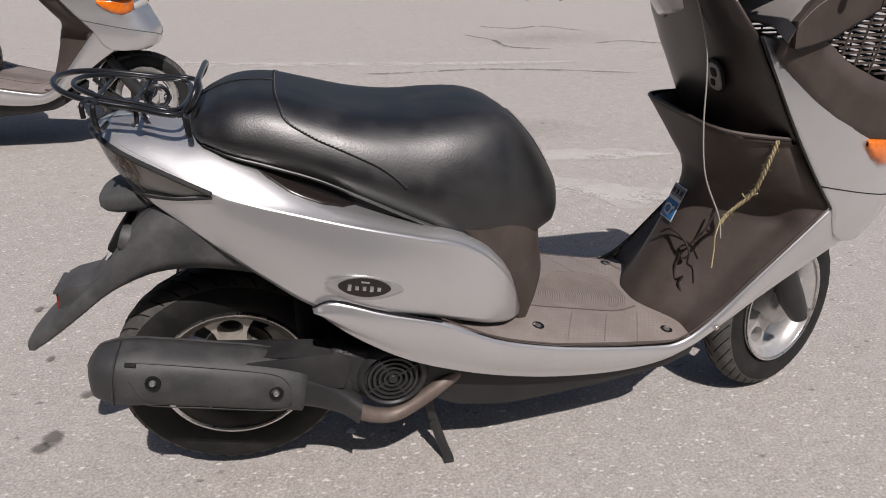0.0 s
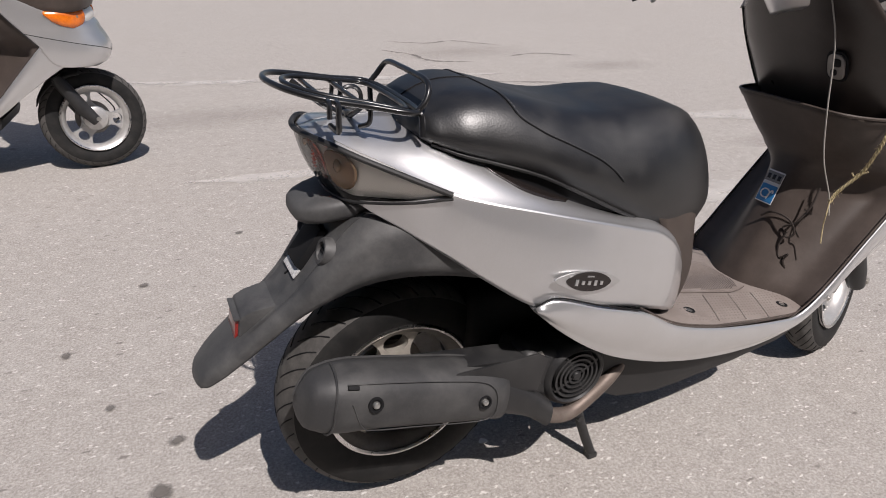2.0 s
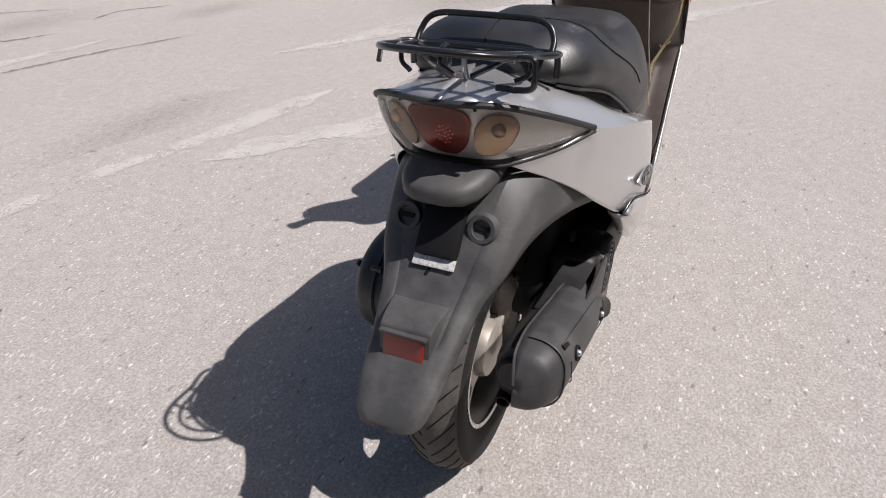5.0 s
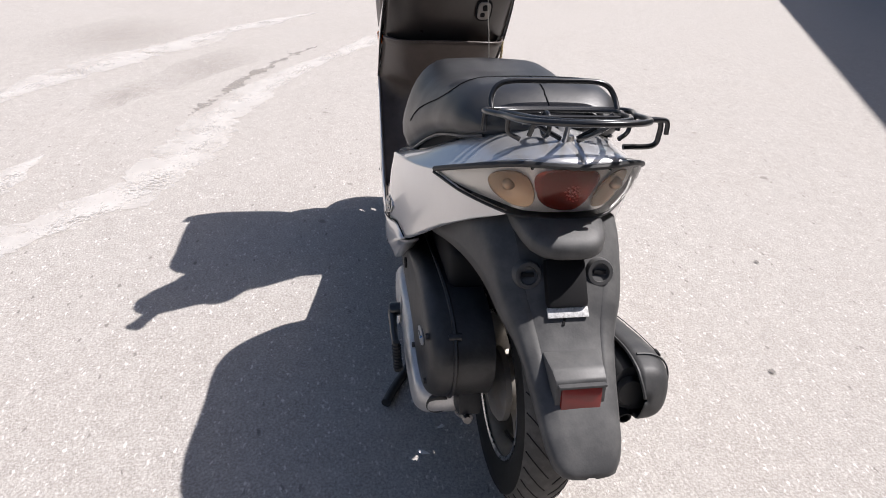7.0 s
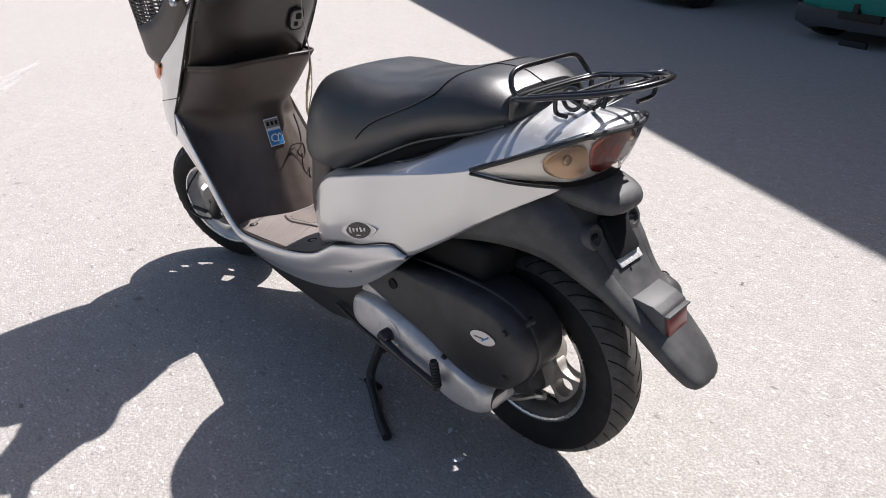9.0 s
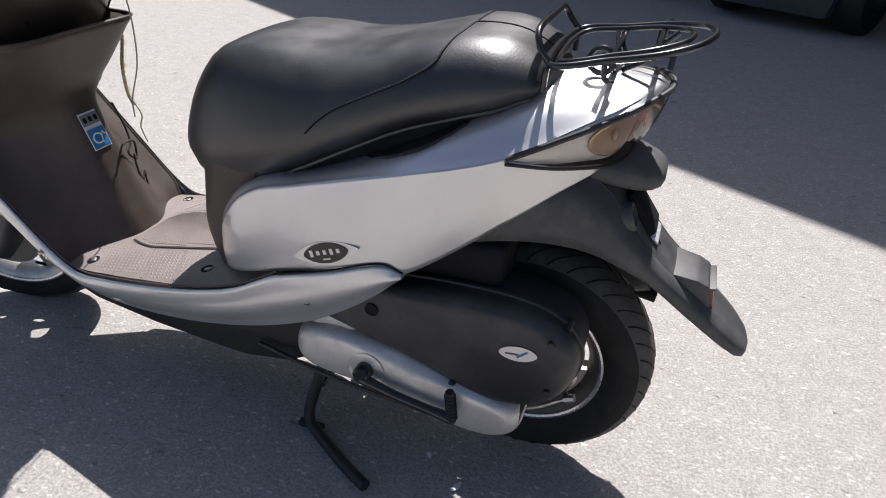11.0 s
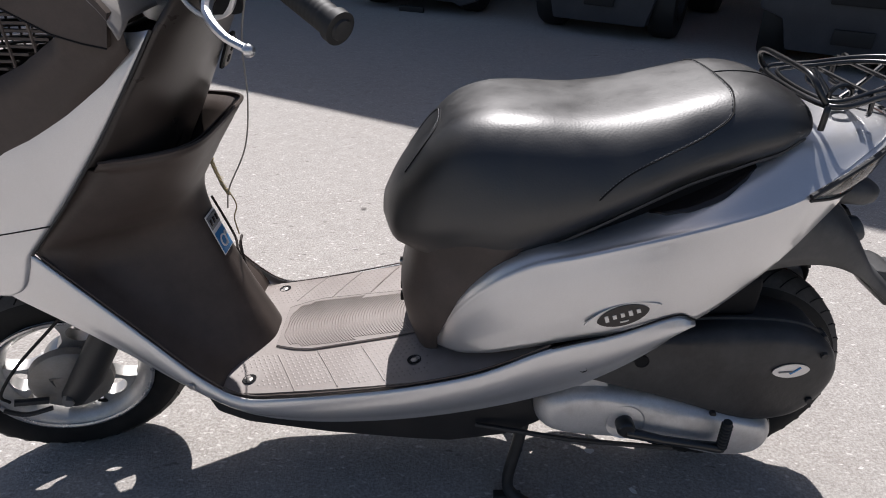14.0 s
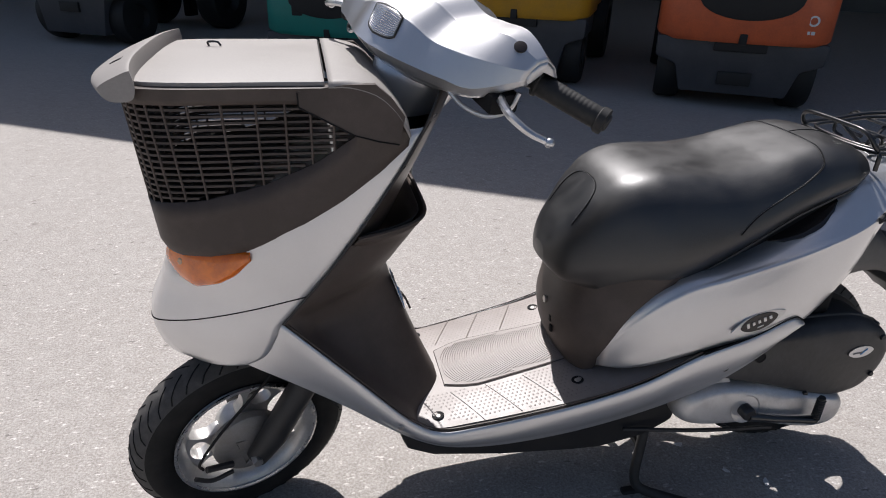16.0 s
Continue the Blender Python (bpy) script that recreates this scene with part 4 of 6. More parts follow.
    for s in SIDES:
        flap = [(0.472, 0.869), (0.411, 0.877), (0.372, 0.877), (0.350, 0.858), (0.333, 0.834), (0.341, 0.797), (0.368, 0.802), (0.400, 0.811), (0.440, 0.833), (0.471, 0.850)]
        lay = Matrix(((1, 0, 0, 0), (0, 0, -1, 0.1885 * s), (0, 1, 0, 0), (0, 0, 0, 1))) if s < 0 else Matrix(((1, 0, 0, 0), (0, 0, -1, 0.1885), (0, 1, 0, 0), (0, 0, 0, 1)))
        wing = part("side_flap", slab(flap, 0.012 * s, lay @ Matrix.Translation((0, 0, 0.0)), None, 0.0), brown, bk, "", 30)
        part("flap_seam", tube([(x, 0.1888 * s, z - 0.001) for x, z in flap[5:]] + [(0.472, 0.1888 * s, 0.868)], 0.0012, 5), dark, wing)
    # lid, wings at its back and the handle along its front
    w, xf = tub(ztop)
    out = [(x - 0.004 if x > 0.6 else x, y * 0.975) for x, y in ring(ztop, 61) if x > 0.425]
    lid = part("lid", slab(out, 0.0075, Matrix.Translation((0, 0, ztop + 0.001)), None, 0.002), lid_grey, bk, "dull taupe flat basket lid")
    part("lid_groove", block((0.002, 0.33, 0.001), Matrix.Translation((0.436, 0, ztop + 0.0088)), 0.0003), dark, lid)
    rows = []
    for x, z, hw, dz in ((0.432, 0.8805, 0.170, 0.004), (0.405, 0.8800, 0.168, 0.004), (0.372, 0.872, 0.166, 0.006), (0.350, 0.856, 0.166, 0.008), (0.334, 0.836, 0.160, 0.010), (0.326, 0.822, 0.150, 0.012)):
        rows.append([(x, 0.188, z - 0.004 - dz), (x, hw + 0.014, z - dz * 0.4), (x, hw, z), (x, hw * 0.5, z + 0.002), (x, 0, z + 0.003), (x, -hw * 0.5, z + 0.002), (x, -hw, z), (x, -hw - 0.014, z - dz * 0.4), (x, -0.188, z - 0.004 - dz)])
    part("back_cover", sheet(smooth_sheet(rows, 16, 25)), lid_grey, bk, "taupe cover behind the lid", 50, 0.003)
    rows = []
    for t in range(25):
        y = 0.188 * (t / 12 - 1)
        b = 1 - (abs(y) / 0.188) ** 3
        x0, hw, lift = 0.681 + 0.022 * b, 0.018 + 0.008 * b, 0.004 * b
        rows.append([(x0 - hw, y, 0.872), (x0 - hw + 0.002, y, 0.892 + lift), (x0 - hw * 0.6, y, 0.895 + lift), (x0 + hw * 1.1, y, 0.880), (x0 + hw * 1.25, y, 0.871), (x0 + hw * 0.7, y, 0.860), (x0 - hw * 0.6, y, 0.860)])
    rows = [resample(r, 28, True) for r in rows]
    bar = part("front_handle", sheet(rows, None, True, True), lid_grey, bk, "grey handle bar with small slots", 50)
    for t in range(7):
        part("handle_slot", block((0.016, 0.006, 0.002), Matrix.Translation((0.702, 0.02 + 0.013 * t, 0.8915)) @ Matrix.Rotation(0.41, 4, "Y") @ Matrix.Rotation(0.35, 4, "Z"), 0.0008), dark, bar)
    part("lid_catch", tube([(0.610, -0.105, 0.881), (0.610, -0.101, 0.887), (0.596, -0.097, 0.888), (0.590, -0.095, 0.882)], 0.0018, 6, count=14), rack_black, lid)


# handlebar cover: y, then x and z of the rear edge, two ridges, the crown, the brow, the nose and the lower front edge
BAR = [
    (0.000, 0.186, 0.925, 0.202, 0.965, 0.250, 0.990, 0.310, 0.986, 0.352, 0.962, 0.385, 0.918, 0.356, 0.886),
    (0.052, 0.190, 0.924, 0.205, 0.962, 0.250, 0.986, 0.305, 0.982, 0.346, 0.957, 0.376, 0.916, 0.350, 0.886),
    (0.085, 0.198, 0.921, 0.210, 0.953, 0.246, 0.973, 0.297, 0.969, 0.338, 0.946, 0.362, 0.912, 0.340, 0.886),
    (0.130, 0.204, 0.918, 0.214, 0.952, 0.244, 0.974, 0.288, 0.971, 0.328, 0.944, 0.346, 0.910, 0.330, 0.888),
    (0.178, 0.210, 0.914, 0.219, 0.950, 0.244, 0.976, 0.274, 0.973, 0.310, 0.945, 0.326, 0.912, 0.314, 0.898),
    (0.205, 0.214, 0.920, 0.224, 0.945, 0.244, 0.964, 0.266, 0.961, 0.290, 0.944, 0.300, 0.925, 0.294, 0.915),
    (0.220, 0.221, 0.927, 0.229, 0.942, 0.244, 0.953, 0.258, 0.952, 0.272, 0.943, 0.278, 0.933, 0.274, 0.926),
]


def handlebar(root):
    def upper(y):
        v = along(BAR, abs(y))
        pts = [np.array((v[2 * k], y, v[2 * k + 1])) for k in range(7)]
        ctl = [pts[0]]
        for p, q, r in zip(pts, pts[1:], pts[2:]):
            ctl += [q + 0.09 * (p - q), q + 0.09 * (r - q)]  # soft corners between flat faces
        return resample(ctl + [pts[-1]], 45)

    def lower(y):
        u = upper(y)
        a, b = u[-1], u[0]
        g = min(1.0, max(0.0, (abs(y) - 0.085) / 0.06))  # the wings are hollow below
        g = g * g * (3 - 2 * g)
        mid = [a, a + np.array((-0.022, 0, -0.013 + 0.024 * g)), (a + b) / 2 + np.array((0.004, 0, -0.030 + 0.046 * g)), b + np.array((0.012, 0, -0.018 + 0.026 * g)), b]
        return resample([np.array((p[0], y, p[2])) for p in mid], 17)

    ys = [0.220 * (k / 36 - 1) for k in range(73)]
    cover = part("handlebar_cover", steered(sheet([upper(y) for y in ys])), silver, root, "silver painted handlebar cover", 60, 0.003)
    part("rear_cover", steered(sheet([lower(y) for y in ys[19:54]])), silver, cover, "silver lower handlebar cover", 60, 0.003)
    # wing undersides coloured near black for the shade in their hollow
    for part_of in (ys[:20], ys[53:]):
        part("recess", steered(sheet([lower(y) for y in part_of])), dark, cover, "wing underside coloured black for the shaded hollow behind the brake lever", 60, 0.003)
    for s in SIDES:
        whole = upper(0.220 * s) + lower(0.220 * s)[1:-1]
        c = sum(whole) / len(whole)
        part("cover_end", steered(sheet([[c + (p - c) * g + np.array((0, o * s, 0)) for p in whole] for o, g in ((0, 1.0), (0.0015, 0.94), (0.0025, 0.75), (0.003, 0.4), (0.003, 0.05))], None, True)), silver, cover, "", 60)
        hole = frame_at((0.272, 0.193 * s, 0.9655), (0.30, 0.42 * s, 0.85), (0, 1, 0))
        part("mirror_plug", steered(slab([(0.009 * math.cos(a), 0.009 * math.sin(a)) for a in [k * math.pi / 10 for k in range(20)]], 0.0028, hole, None, 0.0008)), badge_dark, cover, "round black mirror hole plug")
        # switch recess, lever and grip
        # near-black block filling the recess, coloured for the shade inside it
        part("recess_fill", steered(block((0.044, 0.074, 0.030), Matrix.Translation((0.288, 0.172 * s, 0.895)) @ Matrix.Rotation(-0.2 * s, 4, "Z"), 0.008)), dark, cover)
        part("switch", steered(block((0.012, 0.020, 0.010), Matrix.Translation((0.300, 0.186 * s, 0.900)), 0.002)), black, cover)
        part("recess_rim", steered(tube([(0.330, 0.126 * s, 0.890), (0.324, 0.156 * s, 0.877), (0.308, 0.188 * s, 0.873), (0.288, 0.208 * s, 0.886), (0.278, 0.213 * s, 0.912)], 0.0034, 8, count=28)), silver, cover)
        run = [(0.292, 0.192 * s, 0.902), (0.306, 0.212 * s, 0.903), (0.314, 0.242 * s, 0.897), (0.305, 0.270 * s, 0.886), (0.288, 0.288 * s, 0.878)]
        lever = part("brake_lever", steered(tube(run, [0.0078 - 0.0034 * (k / 19) ** 0.6 for k in range(20)], 8, count=20)), chrome, root, "polished alloy brake lever with a ball end")
        part("lever_ball", steered(dome((0.286, 0.290 * s, 0.877), (0.0068, 0.0068, 0.0068))), chrome, lever)
        part("lever_pivot", steered(lathe([(0, 0.008), (0.009, 0.008), (0.010, 0.005), (0.010, -0.008), (0, -0.008)], (0.291, 0.190 * s, 0.900), (0, 0, 1), 16)), steel, lever)
        a, b = Vector((0.236, 0.198 * s, 0.915)), Vector((0.194, 0.298 * s, 0.892))
        d = (b - a).normalized()
        prof = [(0.016, 0.0), (0.0185, 0.002), (0.0185, 0.006), (0.0155, 0.008)]
        for k in range(13):
            prof += [(0.0155, 0.010 + 0.0064 * k), (0.01575, 0.012 + 0.0064 * k), (0.01575, 0.0145 + 0.0064 * k), (0.0155, 0.0160 + 0.0064 * k)]
        length = (b - a).length
        prof += [(0.0155, length - 0.012), (0.0185, length - 0.010), (0.0185, length), (0.0120, length + 0.001), (0.0, length + 0.001)]
        grip = part("handgrip", steered(lathe(prof, a, d, 24)), grip_rubber, root, "black ribbed rubber handgrip", 30)
        part("bar_end", steered(lathe([(0.0, 0.004), (0.011, 0.003), (0.012, 0.0)], b + d * 0.001, d, 16)), black, grip)
        part("bar", steered(tube([(0.262, 0.15 * s, 0.925), tuple(a + d * 0.01)], 0.011, 10)), black, grip)
    # one ribbed headlamp glass let into the nose of the cover
    def on_nose(y, z, out=0.002):
        front = [p for p in upper(y) if p[0] > 0.30]
        k = next((k for k in range(len(front) - 1) if front[k + 1][2] <= z), len(front) - 2)
        a, b = front[k], front[k + 1]
        t = min(1.0, max(0.0, (a[2] - z) / max(1e-6, a[2] - b[2])))
        return np.array((a[0] + (b[0] - a[0]) * t + out, y, z + out * 0.5))

    rows = []
    for k in range(17):
        t = k / 16
        top, low = 0.964 - 0.004 * (2 * t - 1) ** 2, 0.932 + 0.005 * (2 * t - 1) ** 4
        rows.append([on_nose(-0.032 + 0.066 * t + (0.010 - 0.004 * t) * (j / 6), top + (low - top) * j / 6) for j in range(7)])
    lamp = part("headlamp", steered(sheet(smooth_sheet(rows, 34, 14))), lens_ribbed, cover, "clear ribbed headlamp glass", 60, 0.003)
    outline = [r[0] for r in rows] + [rows[-1][j] for j in range(1, 6)] + [r[6] for r in rows[::-1]] + [rows[0][j] for j in range(5, 0, -1)]
    part("lamp_rim", steered(tube(outline, 0.0019, 6, None, True)), black, lamp)
    for j in range(1, 12):
        a, t = j // 2, (j % 2) / 2
        part("glass_rib", steered(tube([r[a] * (1 - t) + r[a + 1] * t + np.array((0.0012, 0, 0.0007)) for r in rows], 0.0006, 5, count=20)), lens_ribbed, lamp)
    # stem covers between handlebar and body
    stem = lambda t, rx, ry: [Vector(HEAD) + STEM * t + Vector((0.026 + rx * math.cos(a), ry * math.sin(a), 0.47 * -rx * math.cos(a) * 0.3)) for a in [k * math.pi / 14 for k in range(28)]]
    part("stem_cover", steered(sheet([stem(0.015, 0.092, 0.090), stem(-0.03, 0.080, 0.078), stem(-0.085, 0.066, 0.062), stem(-0.090, 0.056, 0.052)], None, True)), silver, root, "grey steering stem cover", 50, 0.003)
    part("steering_stem", steered(sheet([stem(-0.05, 0.036, 0.038), stem(-0.16, 0.040, 0.046), stem(-0.30, 0.04, 0.05)], None, True)), black, root, "", 50)


def tyre(name_parent, at, axis, radius, width, label):
    rim, h = 0.129, radius
    w = width / 2
    prof = [(rim - 0.006, -w * 0.62), (rim + 0.004, -w * 0.80), (rim + 0.022, -w * 0.97), (h - 0.038, -w * 1.0), (h - 0.020, -w * 0.93), (h - 0.008, -w * 0.70), (h - 0.002, -w * 0.38), (h, 0.0), (h - 0.002, w * 0.38), (h - 0.008, w * 0.70), (h - 0.020, w * 0.93), (h - 0.038, w * 1.0), (rim + 0.022, w * 0.97), (rim + 0.004, w * 0.80), (rim - 0.006, w * 0.62)]
    t = part("tyre", lathe(prof, at, axis, 72), rubber, name_parent, label, 50)
    tp = [(r + 0.0008, o) for r, o in prof[4:11]]
    part("tread", lathe(tp, at, axis, 72), tread_rubber, t, "dusty worn tread", 50)
    q = Vector((0, 0, 1)).rotation_difference(Vector(axis))
    bm = bmesh.new()
    for k in range(38):
        for s in SIDES:
            pts = []
            for j in range(6):
                f = j / 5
                o = s * w * (0.10 + 0.78 * f)
                r = float(np.interp(abs(o) / w, (0, 0.38, 0.70, 0.93), (h, h - 0.002, h - 0.008, h - 0.020))) + 0.0008
                a = 2 * math.pi * (k + (0.5 if s > 0 else 0)) / 38 + 0.22 * f
                pts.append(Vector(at) + q @ Vector((r * math.cos(a), r * math.sin(a), o)))
            tube(pts, 0.0014, 4, bm)
    tagged(part("tread_pattern", bm, dark, t, "", 0), kind="stuff")
    return t


def wheel(parent, at, axis, radius, width, name, label, metal, barrel):
    """A cast wheel with three split spokes."""
    rim = part(name, lathe([(0.129, -0.034), (0.131, -0.031), (0.127, -0.026), (0.116, -0.022), (0.112, -0.008), (0.111, 0.0), (0.112, 0.008), (0.116, 0.022), (0.127, 0.026), (0.131, 0.031), (0.129, 0.034), (0.121, 0.030), (0.108, 0.018), (0.104, 0.0), (0.108, -0.018), (0.121, -0.030)], at, axis, 72, None, True), barrel, parent, label, 40)
    tyre(rim, at, axis, radius, width, "black rubber scooter tyre")
    for s in SIDES:
        part("rim_lip", lathe([(0.1275, 0.0335 * s), (0.1325, 0.0350 * s), (0.1325, 0.0385 * s), (0.1290, 0.0390 * s), (0.1255, 0.0370 * s)], at, axis, 72, None, True), rim_lip, rim, "bright machined rim edge", 30)
    hub = part("hub", lathe([(0.0, -0.036), (0.030, -0.036), (0.046, -0.030), (0.050, -0.018), (0.050, 0.018), (0.046, 0.030), (0.030, 0.036), (0.012, 0.040), (0.0, 0.040)], at, axis, 40), metal, rim)
    q = Vector((0, 0, 1)).rotation_difference(Vector(axis)).to_matrix().to_4x4()
    for k in range(3):
        # a broad spoke that flares to the rim, with an oval window near its end
        rows = []
        mid = 2 * math.pi * k / 3 + 0.5
        outer = [(0.040, -0.030), (0.060, -0.026), (0.080, -0.031), (0.096, -0.043), (0.108, -0.053), (0.112, -0.030), (0.113, 0.0), (0.112, 0.030), (0.108, 0.053), (0.096, 0.043), (0.080, 0.031), (0.060, 0.026), (0.040, 0.030), (0.036, 0.0)]
        outer = [(p[0], p[1]) for p in resample([(a, b, 0) for a, b in outer], 42, True)]
        window = []
        for a, b in outer:
            t = math.atan2(b, a - 0.085)
            window.append((0.085 + 0.018 * math.cos(t), 0.0225 * math.sin(t)))
        for pts, h, g in ((window, -0.013, 1.0), (outer, -0.013, 0.97), (outer, -0.009, 1.0), (outer, 0.009, 1.0), (outer, 0.013, 0.97), (window, 0.013, 1.0), (window, -0.013, 1.0)):
            row = []
            for a, b in pts:
                b *= g
                row.append(Matrix.Translation(at) @ q @ Vector((a * math.cos(mid) - b * math.sin(mid), a * math.sin(mid) + b * math.cos(mid), h)))
            rows.append(row)
        part("spoke", sheet(rows, None, True), metal, rim, "", 40)
    va = 2.2
    part("valve", lathe([(0.0, 0.030), (0.003, 0.030), (0.004, 0.0), (0, 0)], Vector(at) + q.to_3x3() @ Vector((0.108 * math.cos(va), 0.108 * math.sin(va), 0.01)), q.to_3x3() @ Vector((-math.cos(va), -math.sin(va), 0.7)), 8), rubber, rim)
    return rim


def front_end(root):
    axle = Vector((0.618, 0.0, 0.190))
    now = STEER_LOW @ axle
    lift = Vector((0, 0, 0.199 - now.z))
    axis = STEER_LOW.to_3x3() @ Vector((0, 1, 0))
    at = now + lift
    rim = wheel(root, at, axis, 0.199, 0.073, "front_wheel", "silver cast front wheel with three broad spokes", rim_bright, rim_bright)
    ahead = (STEER_LOW.to_3x3() @ Vector((1, 0, 0)))
    up = (STEER_LOW.to_3x3() @ STEM)
    for s in SIDES:
        foot = at + axis * (0.072 * s)
        leg = part("fork_leg", tube([foot - up * 0.012 - ahead * 0.008, foot + up * 0.04 - ahead * 0.022, foot + up * 0.16 - ahead * 0.036, foot + up * 0.19 - ahead * 0.036], [0.020, 0.026, 0.025, 0.020], 16), black, root, "black covered fork leg")
        part("fork_tube", tube([foot + up * 0.18 - ahead * 0.036, foot + up * 0.27 - ahead * 0.036], 0.014, 12), dark, leg)
        bm = bmesh.new()
        for k in range(5):
            lathe([(0.016, -0.004), (0.024, 0.0), (0.016, 0.004)], foot + up * (0.195 + 0.010 * k) - ahead * 0.036, up, 18, bm)
        part("boot", bm, grip_rubber, leg)
        part("axle_nut", lathe([(0, 0.024), (0.009, 0.024), (0.010, 0.02), (0.010, 0.0)], foot, axis * s, 6), steel, leg, "", 20)
    drum = part("brake_drum", lathe([(0.0, 0.058), (0.020, 0.058), (0.030, 0.054), (0.058, 0.050), (0.066, 0.044), (0.068, 0.030), (0.0, 0.030)], at, axis, 40), dull_alloy, rim, "grey cast brake drum plate")
    tri = [at + axis * 0.0545 + ahead * (0.044 * math.cos(a)) + up * (0.044 * math.sin(a)) for a in (0.6, 2.5, 4.6)]
    part("drum_web", tube(tri, 0.0028, 6, None, True), dull_alloy, drum)
    part("brake_arm", tube([at + axis * 0.062 + ahead * 0.03 - up * 0.02, at + axis * 0.070 + ahead * 0.085 + up * 0.0], 0.006, 8), black, drum)
    part("brake_cable", tube([at + axis * 0.070 + ahead * 0.092 + up * 0.004, at + axis * 0.076 + ahead * 0.108 + up * 0.035, at + axis * 0.076 + ahead * 0.092 + up * 0.10, at + axis * 0.070 + ahead * 0.050 + up * 0.18, at + axis * 0.060 + ahead * 0.01 + up * 0.26], 0.0026, 8, count=50), rubber, root, "black brake cable in a loop")
    part("brake_arm", tube([at + axis * 0.060 + ahead * 0.02 - up * 0.045, at + axis * 0.066 + ahead * 0.06 - up * 0.042, at + axis * 0.068 + ahead * 0.098 - up * 0.018], 0.0042, 8, count=12), black, drum)
    # inner fender over the wheel
    rows = []
    for k in range(13):
        a = radians(92 + 60 * k / 12)
        c = Vector((at.x + 0.215 * math.cos(a), at.y * 0.5, at.z + 0.222 * math.sin(a)))
        rows.append([c + Vector((-0.012 * math.cos(a), 0.075 * t, -0.03 * abs(t) ** 3)) for t in (-1, -0.6, 0, 0.6, 1)])
    part("inner_fender", sheet(rows), black, root, "black inner mudguard", 60, 0.003)


def rear_fender(root):
    # x, crown z, edge z, half width
    keys = [(-0.852, 0.338, 0.336, 0.006), (-0.849, 0.343, 0.335, 0.024), (-0.840, 0.353, 0.336, 0.038), (-0.822, 0.371, 0.348, 0.048), (-0.795, 0.394, 0.367, 0.053), (-0.75, 0.430, 0.401, 0.060), (-0.70, 0.473, 0.441, 0.071), (-0.665, 0.518, 0.466, 0.087), (-0.62, 0.572, 0.487, 0.098), (-0.56, 0.600, 0.498, 0.113), (-0.50, 0.590, 0.497, 0.130), (-0.43, 0.560, 0.486, 0.150)]
    rows = []
    for i in range(52):
        x = -0.852 + 0.422 * (i / 51) ** 1.25
        zt, zb, w = along(keys, x)
        g = min(1.0, max(0.0, (-0.775 - x) / 0.04))  # the tip is evenly rounded
        half = [(w, zb), (w * 1.0, zb + 0.42 * (zt - zb)), (w * 0.93, zb + 0.70 * (zt - zb)), (w * (0.66 + 0.06 * g), zt - (0.07 + 0.04 * g) * (zt - zb)), (w * (0.60 - 0.14 * g), zt - 0.03 * (zt - zb)), (0, zt)]
        rows.append(resample([(x, y, z) for y, z in half] + [(x, -y, z) for y, z in half[-2::-1]], 25))
    fender = part("rear_fender", sheet(rows), fender_black, root, "greyed black plastic rear mudguard", 45, 0.004)
    rows = []
    for x, w, top, bot in ((-0.575, 0.078, 0.612, 0.572), (-0.61, 0.075, 0.610, 0.567), (-0.638, 0.071, 0.607, 0.564), (-0.660, 0.064, 0.602, 0.562), (-0.676, 0.053, 0.597, 0.563), (-0.686, 0.040, 0.591, 0.567), (-0.690, 0.022, 0.585, 0.573)):
        ring = []
        for k in range(32):
            c, t = math.cos(k * math.pi / 16), math.sin(k * math.pi / 16)
            ring.append((x, 0.004 + 0.87 * w * math.copysign(abs(c) ** 0.6, c), (top + bot) / 2 + (top - bot) / 2 * math.copysign(abs(t) ** 0.7, t)))
        rows.append(ring)
    part("lamp_bracket", sheet(rows, None, True, True), fender_black, fender, "hooded bracket below the tail lamp", 55)
    nrm = Vector((-0.80, 0, 0.60))
    part("fixing_recess", block((0.060, 0.070, 0.02), frame_at((-0.668, 0.0, 0.520), nrm, (0, 1, 0)), 0.008), dark, fender)
    for s in SIDES:
        at = Vector((-0.650, 0.053 * s, 0.526))
        boss = part("fixing_boss", lathe([(0.024, -0.03), (0.0205, 0.010), (0.0185, 0.014), (0.0135, 0.014), (0.0125, 0.008), (0.0, 0.008)], at, (-0.90, 0, 0.35), 24), fender_black, fender, "round fixing boss with a slot")
        part("boss_slot", block((0.006, 0.018, 0.004), frame_at(at + Vector((-0.90, 0, 0.35)) * 0.0095, (-0.90, 0, 0.35), (0, 0, 1)), 0.001), dark, boss)
    part("maker_label", block((0.060, 0.015, 0.003), frame_at((-0.694, 0.0, 0.4875), (-0.72, 0, 0.69), (0, 1, 0)), 0.001), plate_white, fender, "chipped white label strip")
    part("label_peg", tube([(-0.695, 0.004, 0.480), (-0.703, 0.008, 0.472)], 0.0025, 6), dark, fender)
    # the reflector sits in a wedge-shaped hood that stands out of the mudguard
    side = [(-0.728, 0.449), (-0.762, 0.444), (-0.778, 0.437), (-0.781, 0.431), (-0.788, 0.388), (-0.784, 0.382), (-0.766, 0.380), (-0.728, 0.415)]
    wedge = slab(side, 0.078, Matrix(((1, 0, 0, 0), (0, 0, -1, 0.041), (0, 1, 0, 0), (0, 0, 0, 1))), None, 0.005, 2)
    for v in wedge.verts:
        v.co.y = 0.002 + (v.co.y - 0.002) * float(np.interp(v.co.x, (-0.782, -0.728), (0.90, 1.04)))
    hd = part("reflector_hood", wedge, fender_black, fender, "", 50)
